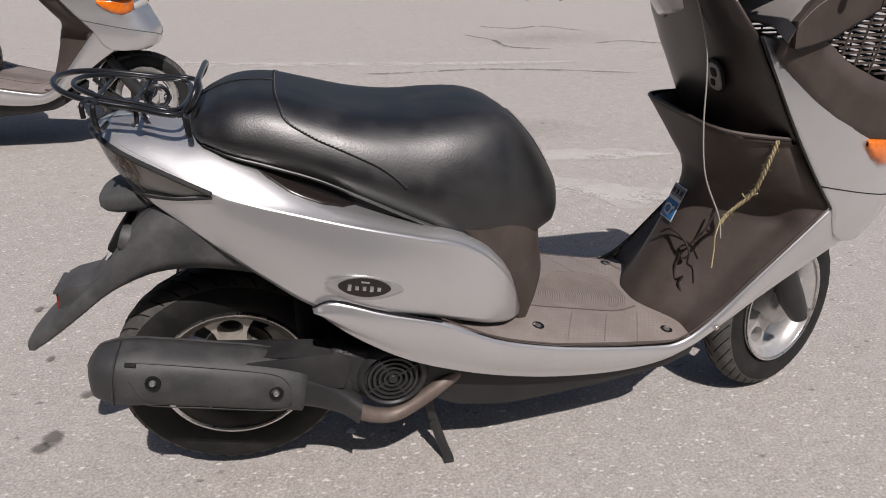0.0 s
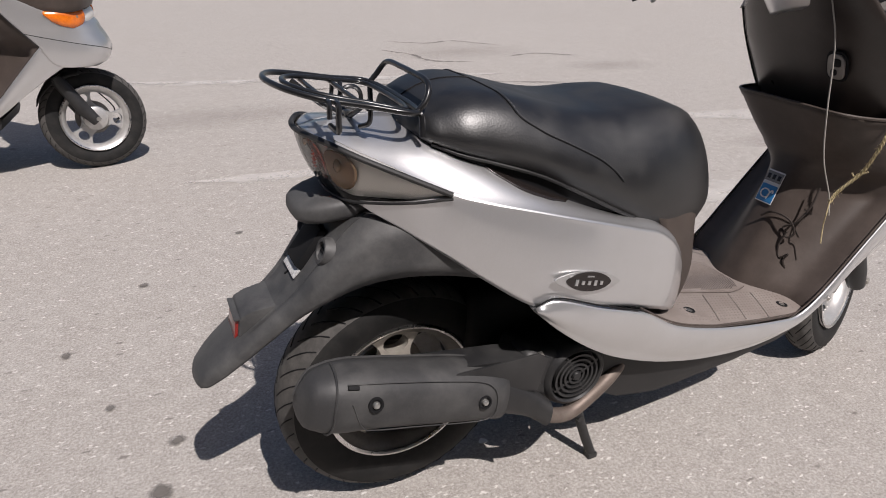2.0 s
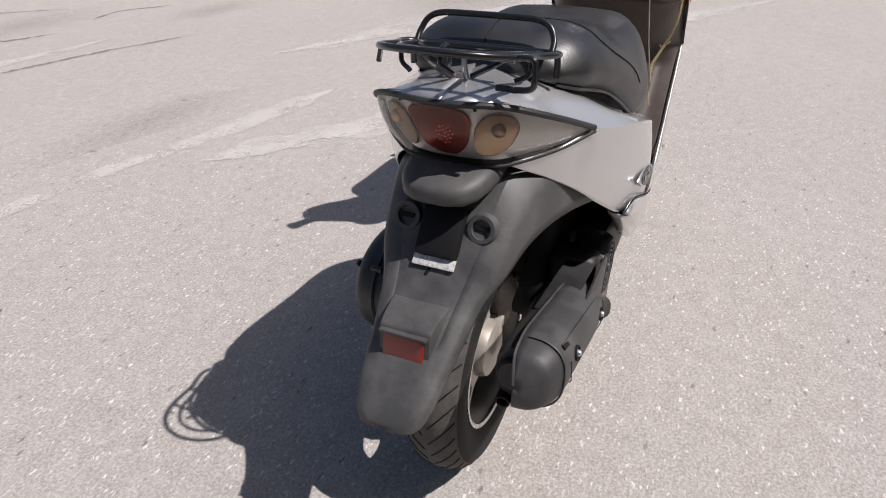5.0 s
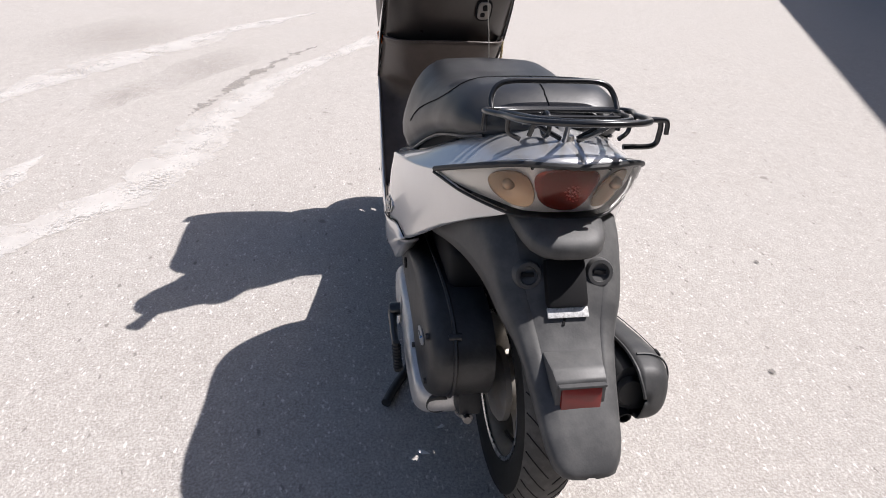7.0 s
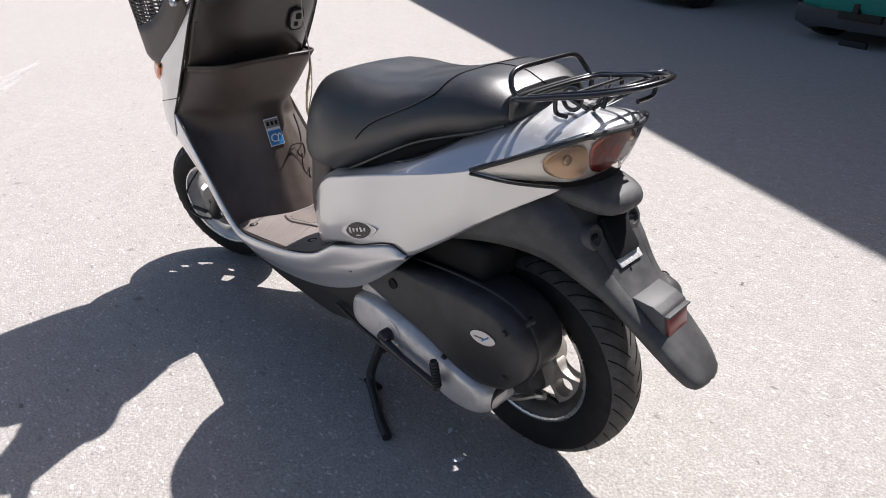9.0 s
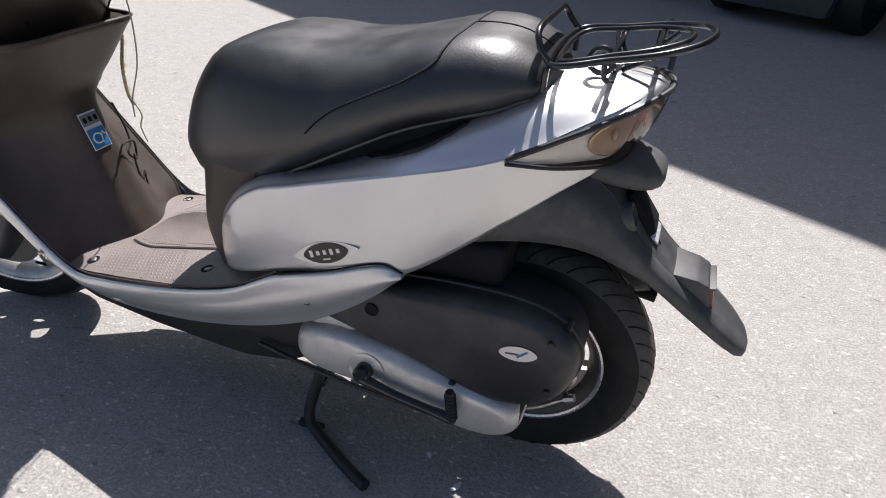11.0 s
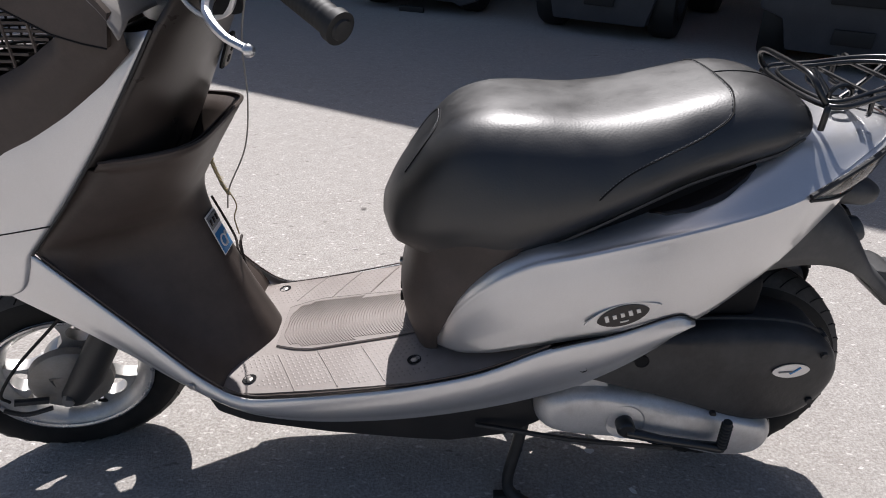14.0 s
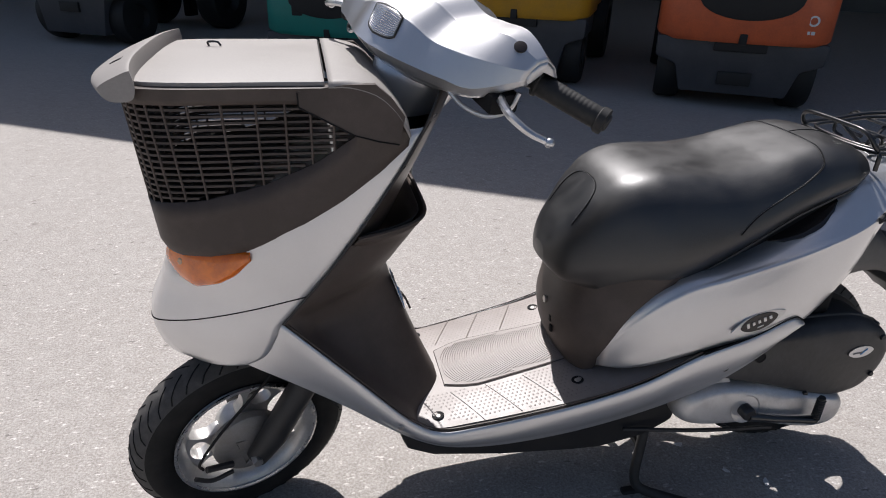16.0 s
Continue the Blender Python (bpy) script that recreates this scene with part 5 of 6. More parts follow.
    face = frame_at((-0.7840, 0.002, 0.4095), (-0.99, 0, 0.16), (0, 1, 0))
    part("reflector", block((0.056, 0.040, 0.010), face, 0.002), red, hd, "red plastic rear reflector")
    part("reflector_frame", block((0.066, 0.004, 0.014), face @ Matrix.Translation((0, -0.0225, 0.001)), 0.0015), fender_black, hd)


def rear_wheel(root):
    wheel(root, (-0.533, 0.0, 0.229), (0, 1, 0), 0.206, 0.092, "rear_wheel", "grimy cast rear wheel with three broad spokes and a shade-darkened barrel", alloy, rim_dark)


def muffler(root):
    keys = [(-0.730, 0.350, 0.012, -0.128, 0.012), (-0.722, 0.349, 0.030, -0.128, 0.032), (-0.705, 0.347, 0.040, -0.129, 0.045), (-0.678, 0.343, 0.0455, -0.130, 0.052), (-0.632, 0.335, 0.0450, -0.131, 0.053), (-0.560, 0.318, 0.0445, -0.132, 0.053), (-0.480, 0.297, 0.0440, -0.133, 0.052), (-0.430, 0.281, 0.041, -0.136, 0.046), (-0.385, 0.260, 0.034, -0.143, 0.036), (-0.350, 0.237, 0.025, -0.155, 0.025), (-0.328, 0.219, 0.022, -0.164, 0.022)]

    def ring(x, grow=0.0, lo=0.0, hi=2 * math.pi, n=32):
        zc, h, yc, d = along(keys, x)
        pts = []
        for k in range(n):
            a = lo + (hi - lo) * k / (n if hi - lo > 6 else n - 1)
            c, s = math.cos(a), math.sin(a)
            pts.append((x + 0.28 * s * h, yc + (d + grow) * math.copysign(abs(c) ** 0.75, c), zc + (h + grow) * math.copysign(abs(s) ** 0.75, s)))
        return pts

    body = part("muffler", sheet([ring(-0.700 + 0.372 * i / 40, -0.010 * (1 - i / 40) ** 0.5) for i in range(41)], None, True, True), black, root, "matt black exhaust silencer with a bolted heat shield", 30)
    sh = [ring(-0.730 + 0.315 * (i / 36) ** 1.3, 0.002, radians(84), radians(272), 24) for i in range(37)]
    zc, h, yc, d = along(keys, -0.730)
    sh.insert(0, [(-0.7325, yc + 0.2 * (p[1] - yc), zc + 0.2 * (p[2] - zc)) for p in sh[0]])
    shield = part("heat_shield", sheet(sh), shield_black, body, "scuffed black heat shield", 50, 0.002)
    part("shield_edge", tube(resample([q[0] for q in sh], 30), 0.0026, 6), shield_black, shield)
    part("cap_seam", tube(ring(-0.690, 0.0050, radians(90), radians(246), 26), 0.0016, 5), shield_black, shield)
    part("top_plate", block((0.22, 0.05, 0.004), Matrix.Translation((-0.455, -0.128, 0.340)) @ Matrix.Rotation(radians(8), 4, "Y"), 0.001), black, body)
    part("side_flange", slab([(-0.15, 0.0), (0.10, 0.022), (0.12, 0.01), (0.11, -0.05), (0.0, -0.03)], 0.004, frame_at((-0.455, -0.165, 0.333), (0, -1, 0), (0.96, 0, -0.1)), None, 0.001), black, body)
    for x, z in ((-0.632, 0.349), (-0.458, 0.297)):
        cup = part("bolt_washer", lathe([(0.0115, 0.0), (0.0110, 0.003), (0.0085, 0.003), (0.0080, 0.001), (0.0, 0.001)], (x, -0.1865, z), (0, -1, 0.25), 20), dark, shield)
        part("bolt", lathe([(0.0, 0.0065), (0.0036, 0.006), (0.0050, 0.004), (0.0054, 0.0)], (x, -0.1865, z), (0, -1, 0.25), 12), zinc, cup, "bright zinc bolt")
    lie = lambda x, deg, g=0.0052: ring(x, g, radians(deg), radians(deg + 1), 2)[0]
    part("shield_slot", block((0.016, 0.006, 0.004), frame_at(lie(-0.668, 138, 0.004), (0, -0.7, 0.7), (1, 0, -0.3)), 0.001), dark, shield)
    groove = [lie(-0.676, 132), lie(-0.60, 134), lie(-0.52, 136), lie(-0.462, 140), lie(-0.440, 160), lie(-0.436, 190), lie(-0.446, 212), lie(-0.48, 222), lie(-0.56, 224), lie(-0.62, 222), lie(-0.648, 200), lie(-0.668, 165)]
    part("shield_bead", tube(groove, 0.0009, 6, count=60), shield_black, shield)
    part("tail_cap", lathe([(0.0, 0.010), (0.020, 0.010), (0.024, 0.004), (0.024, -0.012)], (-0.699, -0.118, 0.342), (-0.97, 0, 0.2), 20), black, body)
    part("tail_pipe", lathe([(0.008, 0.0), (0.008, 0.020), (0.0105, 0.020), (0.0105, -0.02)], (-0.700, -0.110, 0.308), (-0.97, 0, -0.15), 16), dark, body)
    part("exhaust_pipe", tube([(-0.335, -0.162, 0.216), (-0.30, -0.158, 0.195), (-0.264, -0.153, 0.187), (-0.220, -0.148, 0.205), (-0.176, -0.142, 0.232), (-0.14, -0.12, 0.245), (-0.12, -0.06, 0.25)], 0.0135, 14, count=30), rust, root, "heat-stained exhaust pipe")


def pillow(outline, y0, y1, soft, n=64):
    """A case with a rounded outer rim: an outline in x, z that runs from y0 out to y1."""
    loop = resample([(a, b, 0) for a, b in outline], n, True)
    c = sum(loop) / n
    rows = []

    def ring(y, inset):
        out = []
        for p in loop:
            d = p - c
            q = p - d * min(0.9, inset / max(1e-6, np.linalg.norm(d)))
            out.append((q[0], y, q[1]))
        return out

    rows.append(ring(y0, 0))
    for k in range(7):
        a = k / 6 * math.pi / 2
        rows.append(ring(y1 - soft + soft * math.sin(a), soft * (1 - math.cos(a))))
    rows.append(ring(y1 + 0.002, soft * 1.9))
    return sheet(rows, None, True, True)


def engine(root):
    # near-black mass in the engine's place, added to block light
    blk = part("engine_block", block((0.30, 0.15, 0.20), Matrix.Translation((-0.27, 0.0, 0.315)), 0.03, None, 3), dark, root, "near-black engine block, filled in to block light")
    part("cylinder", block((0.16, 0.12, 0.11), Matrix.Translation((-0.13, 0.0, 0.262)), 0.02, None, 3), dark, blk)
    for k in range(6):
        part("fin", block((0.004, 0.136, 0.10), Matrix.Translation((-0.19 + 0.016 * k, 0.0, 0.255)), 0.001), dull_alloy, blk)
    # fan cover with ring grille on the right
    fan = part("fan_cover", lathe([(0.066, -0.06), (0.064, -0.012), (0.058, 0.0), (0.052, 0.004), (0.049, 0.001), (0.047, -0.012), (0.0, -0.012)], (-0.268, -0.160, 0.272), (0, -1, 0), 40), black, root, "black cooling fan cover with a ring grille", 35)
    for r in (0.012, 0.021, 0.030, 0.039):
        part("grille_ring", lathe([(r, -0.003), (r + 0.004, -0.003), (r + 0.004, 0.003), (r, 0.003)], (-0.268, -0.160, 0.272), (0, -1, 0), 32, None, True), black, fan, "", 30)
    for k in range(4):
        a = k * math.pi / 2 + 0.5
        part("grille_spoke", block((0.040, 0.004, 0.004), Matrix.Translation((-0.268 + 0.027 * math.cos(a), -0.160, 0.272 + 0.027 * math.sin(a))) @ Matrix.Rotation(-a, 4, "Y"), 0.001), black, fan)
    part("fan_hub", lathe([(0.0, 0.005), (0.007, 0.005), (0.009, 0.002), (0.009, -0.008)], (-0.268, -0.160, 0.272), (0, -1, 0), 20), black, fan)
    part("fan_shroud", block((0.085, 0.09, 0.095), Matrix.Translation((-0.335, -0.110, 0.285)) @ Matrix.Rotation(0.2, 4, "Y"), 0.02, None, 3), black, fan)
    part("shroud_bolt", lathe([(0, 0.005), (0.006, 0.005), (0.007, 0.0)], (-0.345, -0.158, 0.333), (0, -1, 0.2), 6), steel, fan, "", 20)
    part("oil_cap", lathe([(0, 0.008), (0.016, 0.008), (0.018, 0.004), (0.018, -0.02)], (-0.352, -0.150, 0.268), (0, -1, 0), 24), black, blk)
    # transmission on the left: black belt cover above a silver case
    outline = [(-0.215, 0.372), (-0.255, 0.398), (-0.335, 0.408), (-0.45, 0.418), (-0.55, 0.416), (-0.605, 0.396), (-0.630, 0.362), (-0.632, 0.325), (-0.615, 0.285), (-0.580, 0.255), (-0.50, 0.245), (-0.38, 0.285), (-0.27, 0.320), (-0.215, 0.340)]
    # outline lies in x, z: the frame's x runs ahead, its y up, its z to the right
    lay = lambda y: Matrix(((1, 0, 0, 0), (0, 0, -1, y), (0, 1, 0, 0), (0, 0, 0, 1)))
    case = part("belt_cover", pillow(outline, 0.075, 0.178, 0.026), case_black, root, "dusty black drive belt cover", 50)
    part("cover_hole", lathe([(0.0, 0.0), (0.009, 0.0), (0.0105, 0.0015), (0.0105, -0.004)], (-0.333, 0.1815, 0.368), (0, 1, 0), 20), dark, case)
    fr = frame_at((-0.553, 0.1812, 0.358), (0, 1, 0.05), (-1, 0, 0.12))
    almond = [(0.027 * math.cos(a), 0.0120 * math.copysign(abs(math.sin(a)) ** 1.2, math.sin(a))) for a in [k * math.pi / 14 for k in range(28)]]
    em = part("emblem", slab(almond, 0.0015, fr), badge_edge, case, "small silver emblem")
    part("emblem_mark", block((0.018, 0.003, 0.001), fr @ Matrix.Translation((0.006, 0, 0.002)) @ Matrix.Rotation(0.6, 4, "Z"), 0.0003), blue, em)
    part("emblem_mark", block((0.020, 0.0025, 0.001), fr @ Matrix.Translation((-0.008, -0.001, 0.002)), 0.0003), grey_print, em)
    rim = resample([(a, b, 0) for a, b in outline], 60, True)
    mid = sum(rim) / 60
    part("cover_flange", tube([(mid[0] + (p[0] - mid[0]) * 1.004, 0.138, mid[1] + (p[1] - mid[1]) * 1.004) for p in rim], 0.0038, 6, None, True), case_black, case)
    for k in (6, 22, 40, 52):
        p = rim[k]
        part("flange_boss", lathe([(0.0, 0.010), (0.004, 0.010), (0.0055, 0.008), (0.0065, -0.010)], (mid[0] + (p[0] - mid[0]) * 0.998, 0.138, mid[1] + (p[1] - mid[1]) * 0.998), (0, 1, 0), 10), case_black, case)
    arm = part("brake_arm", tube([(-0.560, 0.098, 0.205), (-0.590, 0.104, 0.228), (-0.622, 0.106, 0.236)], [0.010, 0.007, 0.006], 10), dull_alloy, root, "rear drum brake arm with its rod")
    part("brake_rod", tube([(-0.622, 0.112, 0.236), (-0.56, 0.116, 0.196), (-0.46, 0.120, 0.186), (-0.36, 0.118, 0.190)], 0.0030, 6, count=24), steel, arm)
    part("rod_nut", lathe([(0, 0.008), (0.006, 0.008), (0.007, 0.0), (0.007, -0.008), (0, -0.008)], (-0.626, 0.112, 0.238), (-0.9, 0, 0.4), 8), steel, arm)
    part("case_rib", block((0.05, 0.04, 0.07), Matrix.Translation((-0.585, 0.105, 0.262)) @ Matrix.Rotation(0.4, 4, "Y"), 0.010), case_black, case)
    part("drum_plate", lathe([(0.0, 0.050), (0.024, 0.050), (0.030, 0.046), (0.058, 0.044), (0.066, 0.038), (0.066, 0.028)], (-0.533, 0.0, 0.229), (0, 1, 0), 36), dull_alloy, root, "grey rear brake drum plate")
    for x, z in ((-0.595, 0.385), (-0.46, 0.268), (-0.598, 0.300), (-0.24, 0.372)):
        part("case_bolt", lathe([(0, 0.005), (0.005, 0.005), (0.006, 0.0)], (x, 0.177, z), (0, 1, 0), 6), black, case, "", 20)
    low = [(-0.190, 0.262), (-0.203, 0.290), (-0.250, 0.308), (-0.330, 0.303), (-0.43, 0.280), (-0.53, 0.256), (-0.560, 0.240), (-0.566, 0.212), (-0.550, 0.188), (-0.500, 0.180), (-0.40, 0.196), (-0.30, 0.214), (-0.22, 0.226), (-0.194, 0.238)]
    sil = part("crank_case_cover", pillow(low, 0.090, 0.187, 0.032), silver_low, root, "silver painted crank case cover", 50)
    part("case_fin", slab([(-0.215, 0.30), (-0.30, 0.305), (-0.27, 0.345), (-0.235, 0.340)], 0.03, lay(0.168), None, 0.006), silver_low, sil)
    part("case_end", lathe([(0.024, -0.03), (0.024, 0.0), (0.020, 0.004), (0.0, 0.004)], (-0.560, 0.148, 0.216), (-0.97, 0, -0.12), 24), black, sil)
    part("kick_dish", lathe([(0.030, 0.004), (0.026, 0.001), (0.0, -0.001)], (-0.325, 0.187, 0.256), (0, 1, 0.1), 28), silver_low, sil)
    kick = part("kick_lever", lathe([(0.0, 0.022), (0.011, 0.022), (0.014, 0.018), (0.014, -0.004)], (-0.323, 0.188, 0.256), (0, 1, 0), 20), rack_black, root, "black kick starter lever")
    part("kick_arm", tube([(-0.323, 0.204, 0.250), (-0.38, 0.206, 0.238), (-0.43, 0.205, 0.229), (-0.470, 0.206, 0.224)], [0.009, 0.007, 0.007, 0.009], 10), rack_black, kick)
    bm = tube([(-0.472, 0.208, 0.222), (-0.468, 0.212, 0.283)], 0.0065, 10)
    for k in range(8):
        lathe([(0.006, -0.0018), (0.0088, 0.0), (0.006, 0.0018)], Vector((-0.472, 0.208, 0.230)) + Vector((0.0005, 0.0005, 0.0066)) * k, (0.06, 0.06, 1), 12, bm)
    part("kick_pedal", bm, grip_rubber, kick, "ribbed rubber kick pedal")
    part("air_cleaner", block((0.22, 0.09, 0.08), Matrix.Translation((-0.40, 0.085, 0.445)), 0.02, None, 3), dark, root, "black air cleaner box")
    # rear shock absorber
    a, b = Vector((-0.500, 0.082, 0.335)), Vector((-0.430, 0.082, 0.500))
    shock = part("shock_absorber", tube([a, b], 0.010, 12), dull_alloy, root, "rear shock absorber with a dark coil spring")
    d = (b - a)
    coil = []
    for k in range(121):
        t = k / 120
        ang = t * 2 * math.pi * 8
        coil.append(a + d * (0.1 + 0.85 * t) + Vector((0.021 * math.cos(ang) * 0.92, 0.021 * math.sin(ang), 0.021 * math.cos(ang) * -0.39)))
    part("coil_spring", tube(coil, 0.0035, 6), steel, shock)
    part("swing_arm", tube([(-0.533, -0.062, 0.229), (-0.44, -0.075, 0.250), (-0.36, -0.085, 0.27)], 0.018, 12), dull_alloy, root)
    part("axle_nut", lathe([(0, 0.018), (0.011, 0.018), (0.012, 0.012), (0.012, -0.02)], (-0.533, -0.066, 0.229), (0, -1, 0), 6), steel, root, "", 20)
    belly = [(-0.22, 0.31), (0.28, 0.262), (0.335, 0.250), (0.320, 0.208), (0.27, 0.187), (0.14, 0.168), (0.0, 0.157), (-0.06, 0.155), (-0.15, 0.172), (-0.21, 0.205)]
    part("belly_cover", slab(belly, 0.284, lay(0.142), None, 0.012, 2), belly_black, root, "black plastic belly cover", 40)
    # unseen near-black blocks added to fill the hollow body
    part("inner_fill", block((0.36, 0.22, 0.13), Matrix.Translation((-0.30, 0, 0.53)), 0.03), dark, root, "near-black filler block inside the bodywork")
    part("front_fill", block((0.10, 0.20, 0.16), Matrix.Translation((-0.14, 0, 0.43)), 0.03), dark, root)


def centre_stand(root):
    st = part("centre_stand", tube([(-0.195, -0.095, 0.190), (-0.195, 0.095, 0.190)], 0.011, 10), black, root, "black tubular centre stand, let down")
    part("stand_leg", tube([(-0.195, -0.070, 0.190), (-0.187, -0.080, 0.120), (-0.172, -0.092, 0.060), (-0.156, -0.104, 0.010)], 0.0095, 10, count=16), black, st)
    part("stand_leg", tube([(-0.195, 0.080, 0.190), (-0.180, 0.100, 0.110), (-0.166, 0.120, 0.045), (-0.178, 0.134, 0.020), (-0.225, 0.160, 0.013), (-0.280, 0.192, 0.013), (-0.326, 0.214, 0.013)], 0.0105, 10, count=30), black, st)
    part("cross_bar", tube([(-0.184, -0.095, 0.095), (-0.184, 0.099, 0.095)], 0.007, 8), black, st)
    part("stand_foot", block((0.020, 0.020, 0.012), Matrix.Translation((-0.156, -0.104, 0.0065)), 0.002), black, st)
    part("stand_foot", block((0.050, 0.016, 0.010), Matrix.Translation((-0.168, 0.122, 0.0055)), 0.002), black, st)
    part("return_spring", tube([(-0.20, 0.06, 0.17), (-0.12, 0.085, 0.195)], 0.006, 8), steel, st)
    part("linkage", tube([(-0.10, 0.15, 0.205), (-0.25, 0.17, 0.198), (-0.42, 0.165, 0.178)], 0.004, 8, count=12), black, root, "thin black brake rod")


def rear_rack(root):
    r = 0.0042

    def loop(pts):
        return pts + [(x, -y, z) for x, y, z in pts[::-1]]

    rk = part("luggage_rack", tube(loop([(-0.532, 0.094, 0.727), (-0.60, 0.092, 0.739), (-0.655, 0.083, 0.750), (-0.690, 0.058, 0.758), (-0.707, 0.020, 0.762)]), r, 10, None, True, 80), rack_black, root, "black enamelled tubular luggage rack", 60)
    part("inner_loop", tube(loop([(-0.542, 0.076, 0.728), (-0.60, 0.073, 0.740), (-0.645, 0.062, 0.749), (-0.674, 0.038, 0.755), (-0.684, 0.012, 0.757)]), r * 0.85, 10, None, True, 60), rack_black, rk)
    part("hoop", tube(loop([(-0.534, 0.094, 0.727), (-0.522, 0.093, 0.740), (-0.514, 0.084, 0.755), (-0.512, 0.064, 0.762), (-0.512, 0.02, 0.763)]), r, 10, count=60), rack_black, rk)
    part("cross_rod", tube([(-0.600, 0.091, 0.736), (-0.600, -0.091, 0.736)], r * 0.8, 8), rack_black, rk)
    part("cross_rod", tube([(-0.648, 0.083, 0.745), (-0.648, -0.083, 0.745)], r * 0.8, 8), rack_black, rk)
    for s in SIDES:
        part("stay", tube([(-0.590, 0.062 * s, 0.737), (-0.596, 0.040 * s, 0.722), (-0.600, 0.012 * s, 0.707)], r * 0.85, 8, count=12), rack_black, rk)
        part("stay", tube([(-0.668, 0.030 * s, 0.752), (-0.640, 0.020 * s, 0.728), (-0.610, 0.010 * s, 0.708)], r * 0.85, 8, count=12), rack_black, rk)
        part("front_stay", tube([(-0.534, 0.094 * s, 0.727), (-0.531, 0.101 * s, 0.722), (-0.530, 0.102 * s, 0.696)], r, 8, count=12), rack_black, rk)
        part("hook", tube([(-0.595, 0.086 * s, 0.734), (-0.597, 0.085 * s, 0.716), (-0.605, 0.070 * s, 0.708)], r * 0.8, 8, count=14), rack_black, rk)
    part("mount_bolt", lathe([(0, 0.006), (0.007, 0.006), (0.008, 0.0)], (-0.600, 0.0, 0.706), (0, 0, 1), 6), steel, rk, "", 20)
    part("ring", tube([(-0.585 + 0.016 * math.cos(a), 0.030, 0.722 + 0.016 * math.sin(a)) for a in [k * math.pi / 9 for k in range(18)]], r * 0.8, 8, None, True), rack_black, rk)
    part("stub", tube([(-0.668, 0.074, 0.751), (-0.667, 0.079, 0.734)], r * 0.8, 8), rack_black, rk)
    part("hook", tube([(-0.640, -0.089, 0.747), (-0.642, -0.104, 0.745), (-0.643, -0.106, 0.728), (-0.642, -0.100, 0.712), (-0.641, -0.060, 0.710)], r * 0.9, 8, count=30), rack_black, rk)
    part("stub", tube([(-0.650, -0.084, 0.749), (-0.654, -0.106, 0.749), (-0.655, -0.109, 0.732)], r * 0.8, 8, count=14), rack_black, rk)


def strings():
    string = thing("string", "thin grey string hanging from the scooter handlebar", "string")
    tie = thing("twine", "frayed straw-coloured twine tied to the pocket of the leg shield", "twine")
    knot = thing("cord", "knotted dark cord hanging before the leg shield", "cord")
    part("strand", tube([(0.225, -0.060, 0.905), (0.262, -0.080, 0.80), (0.274, -0.087, 0.738), (0.279, -0.098, 0.655), (0.296, -0.106, 0.57), (0.335, -0.113, 0.492), (0.345, -0.118, 0.45)], 0.0014, 6, count=40), cord, string)
    core = resample([(0.378, -0.160, 0.645), (0.372, -0.157, 0.60), (0.371, -0.140, 0.545), (0.350, -0.119, 0.50), (0.338, -0.116, 0.478)], 90)
    rng = random.Random(5)
    for turn in (0.0, 2.1, 4.2):
        run = [p + np.array((0.0022 * math.cos(k * 0.55 + turn), 0.0022 * math.sin(k * 0.55 + turn), 0.0)) for k, p in enumerate(core)]
        part("strand", tube(run, 0.0016, 5), twine, tie)
    bm = bmesh.new()
    for k in range(70):
        p = Vector(core[rng.randrange(3, 88)])
        d = Vector((rng.uniform(-1, 0.2), rng.uniform(-1, 1), rng.uniform(-1, 1))).normalized()
        tube([p, p + d * 0.005, p + d * 0.008 + Vector((0, 0, -0.003))], 0.0003, 3, bm)
    tagged(part("fibres", bm, twine, tie, "", 0), kind="stuff")
    part("strand", tube([(0.338, -0.116, 0.485), (0.330, -0.122, 0.455), (0.336, -0.119, 0.43), (0.334, -0.126, 0.394)], 0.0013, 6, count=20), twine, tie)
    part("strand", tube([(0.372, -0.150, 0.548), (0.366, -0.132, 0.534), (0.360, -0.128, 0.540)], 0.0013, 6, count=14), twine, tie)
    part("strand", tube([(0.355, -0.078, 0.492), (0.340, -0.080, 0.452), (0.322, -0.070, 0.418), (0.314, -0.052, 0.402), (0.312, -0.066, 0.385), (0.318, -0.076, 0.398), (0.308, -0.064, 0.425), (0.300, -0.030, 0.430), (0.292, -0.010, 0.416)], 0.0022, 6, count=60), dark_cord, knot)
    part("strand", tube([(0.312, -0.063, 0.396), (0.306, -0.058, 0.365), (0.306, -0.066, 0.340), (0.312, -0.080, 0.352), (0.308, -0.076, 0.336), (0.312, -0.082, 0.320)], 0.0020, 6, count=40), dark_cord, knot)


def scooter():
    root = thing("scooter", "silver step-through scooter with black seat and taupe front basket", "scooter", "parked scooters")
    for build in (side_covers, tail_lamp, seat, under_seat_panel, footboard, skirts, front_cowl, leg_shield, basket, handlebar, front_end, rear_fender, rear_wheel, muffler, engine, centre_stand, rear_rack):
        build(root)
    return root


# ---- the yard ----
def yard():
    bm = bmesh.new()
    edges = [-400, -120, -40, -15] + [-12 + i for i in range(25)] + [15, 40, 120, 400]
    grid = [[bm.verts.new((x, y, 0)) for y in edges] for x in edges]
    for i in range(len(edges) - 1):
        for j in range(len(edges) - 1):
            bm.faces.new((grid[i][j], grid[i + 1][j], grid[i + 1][j + 1], grid[i][j + 1]))
    return tagged(part("ground", bm, concrete, None, "", 0), "pale worn concrete yard with cracks and stains", "ground", kind="structure")


ground = yard()


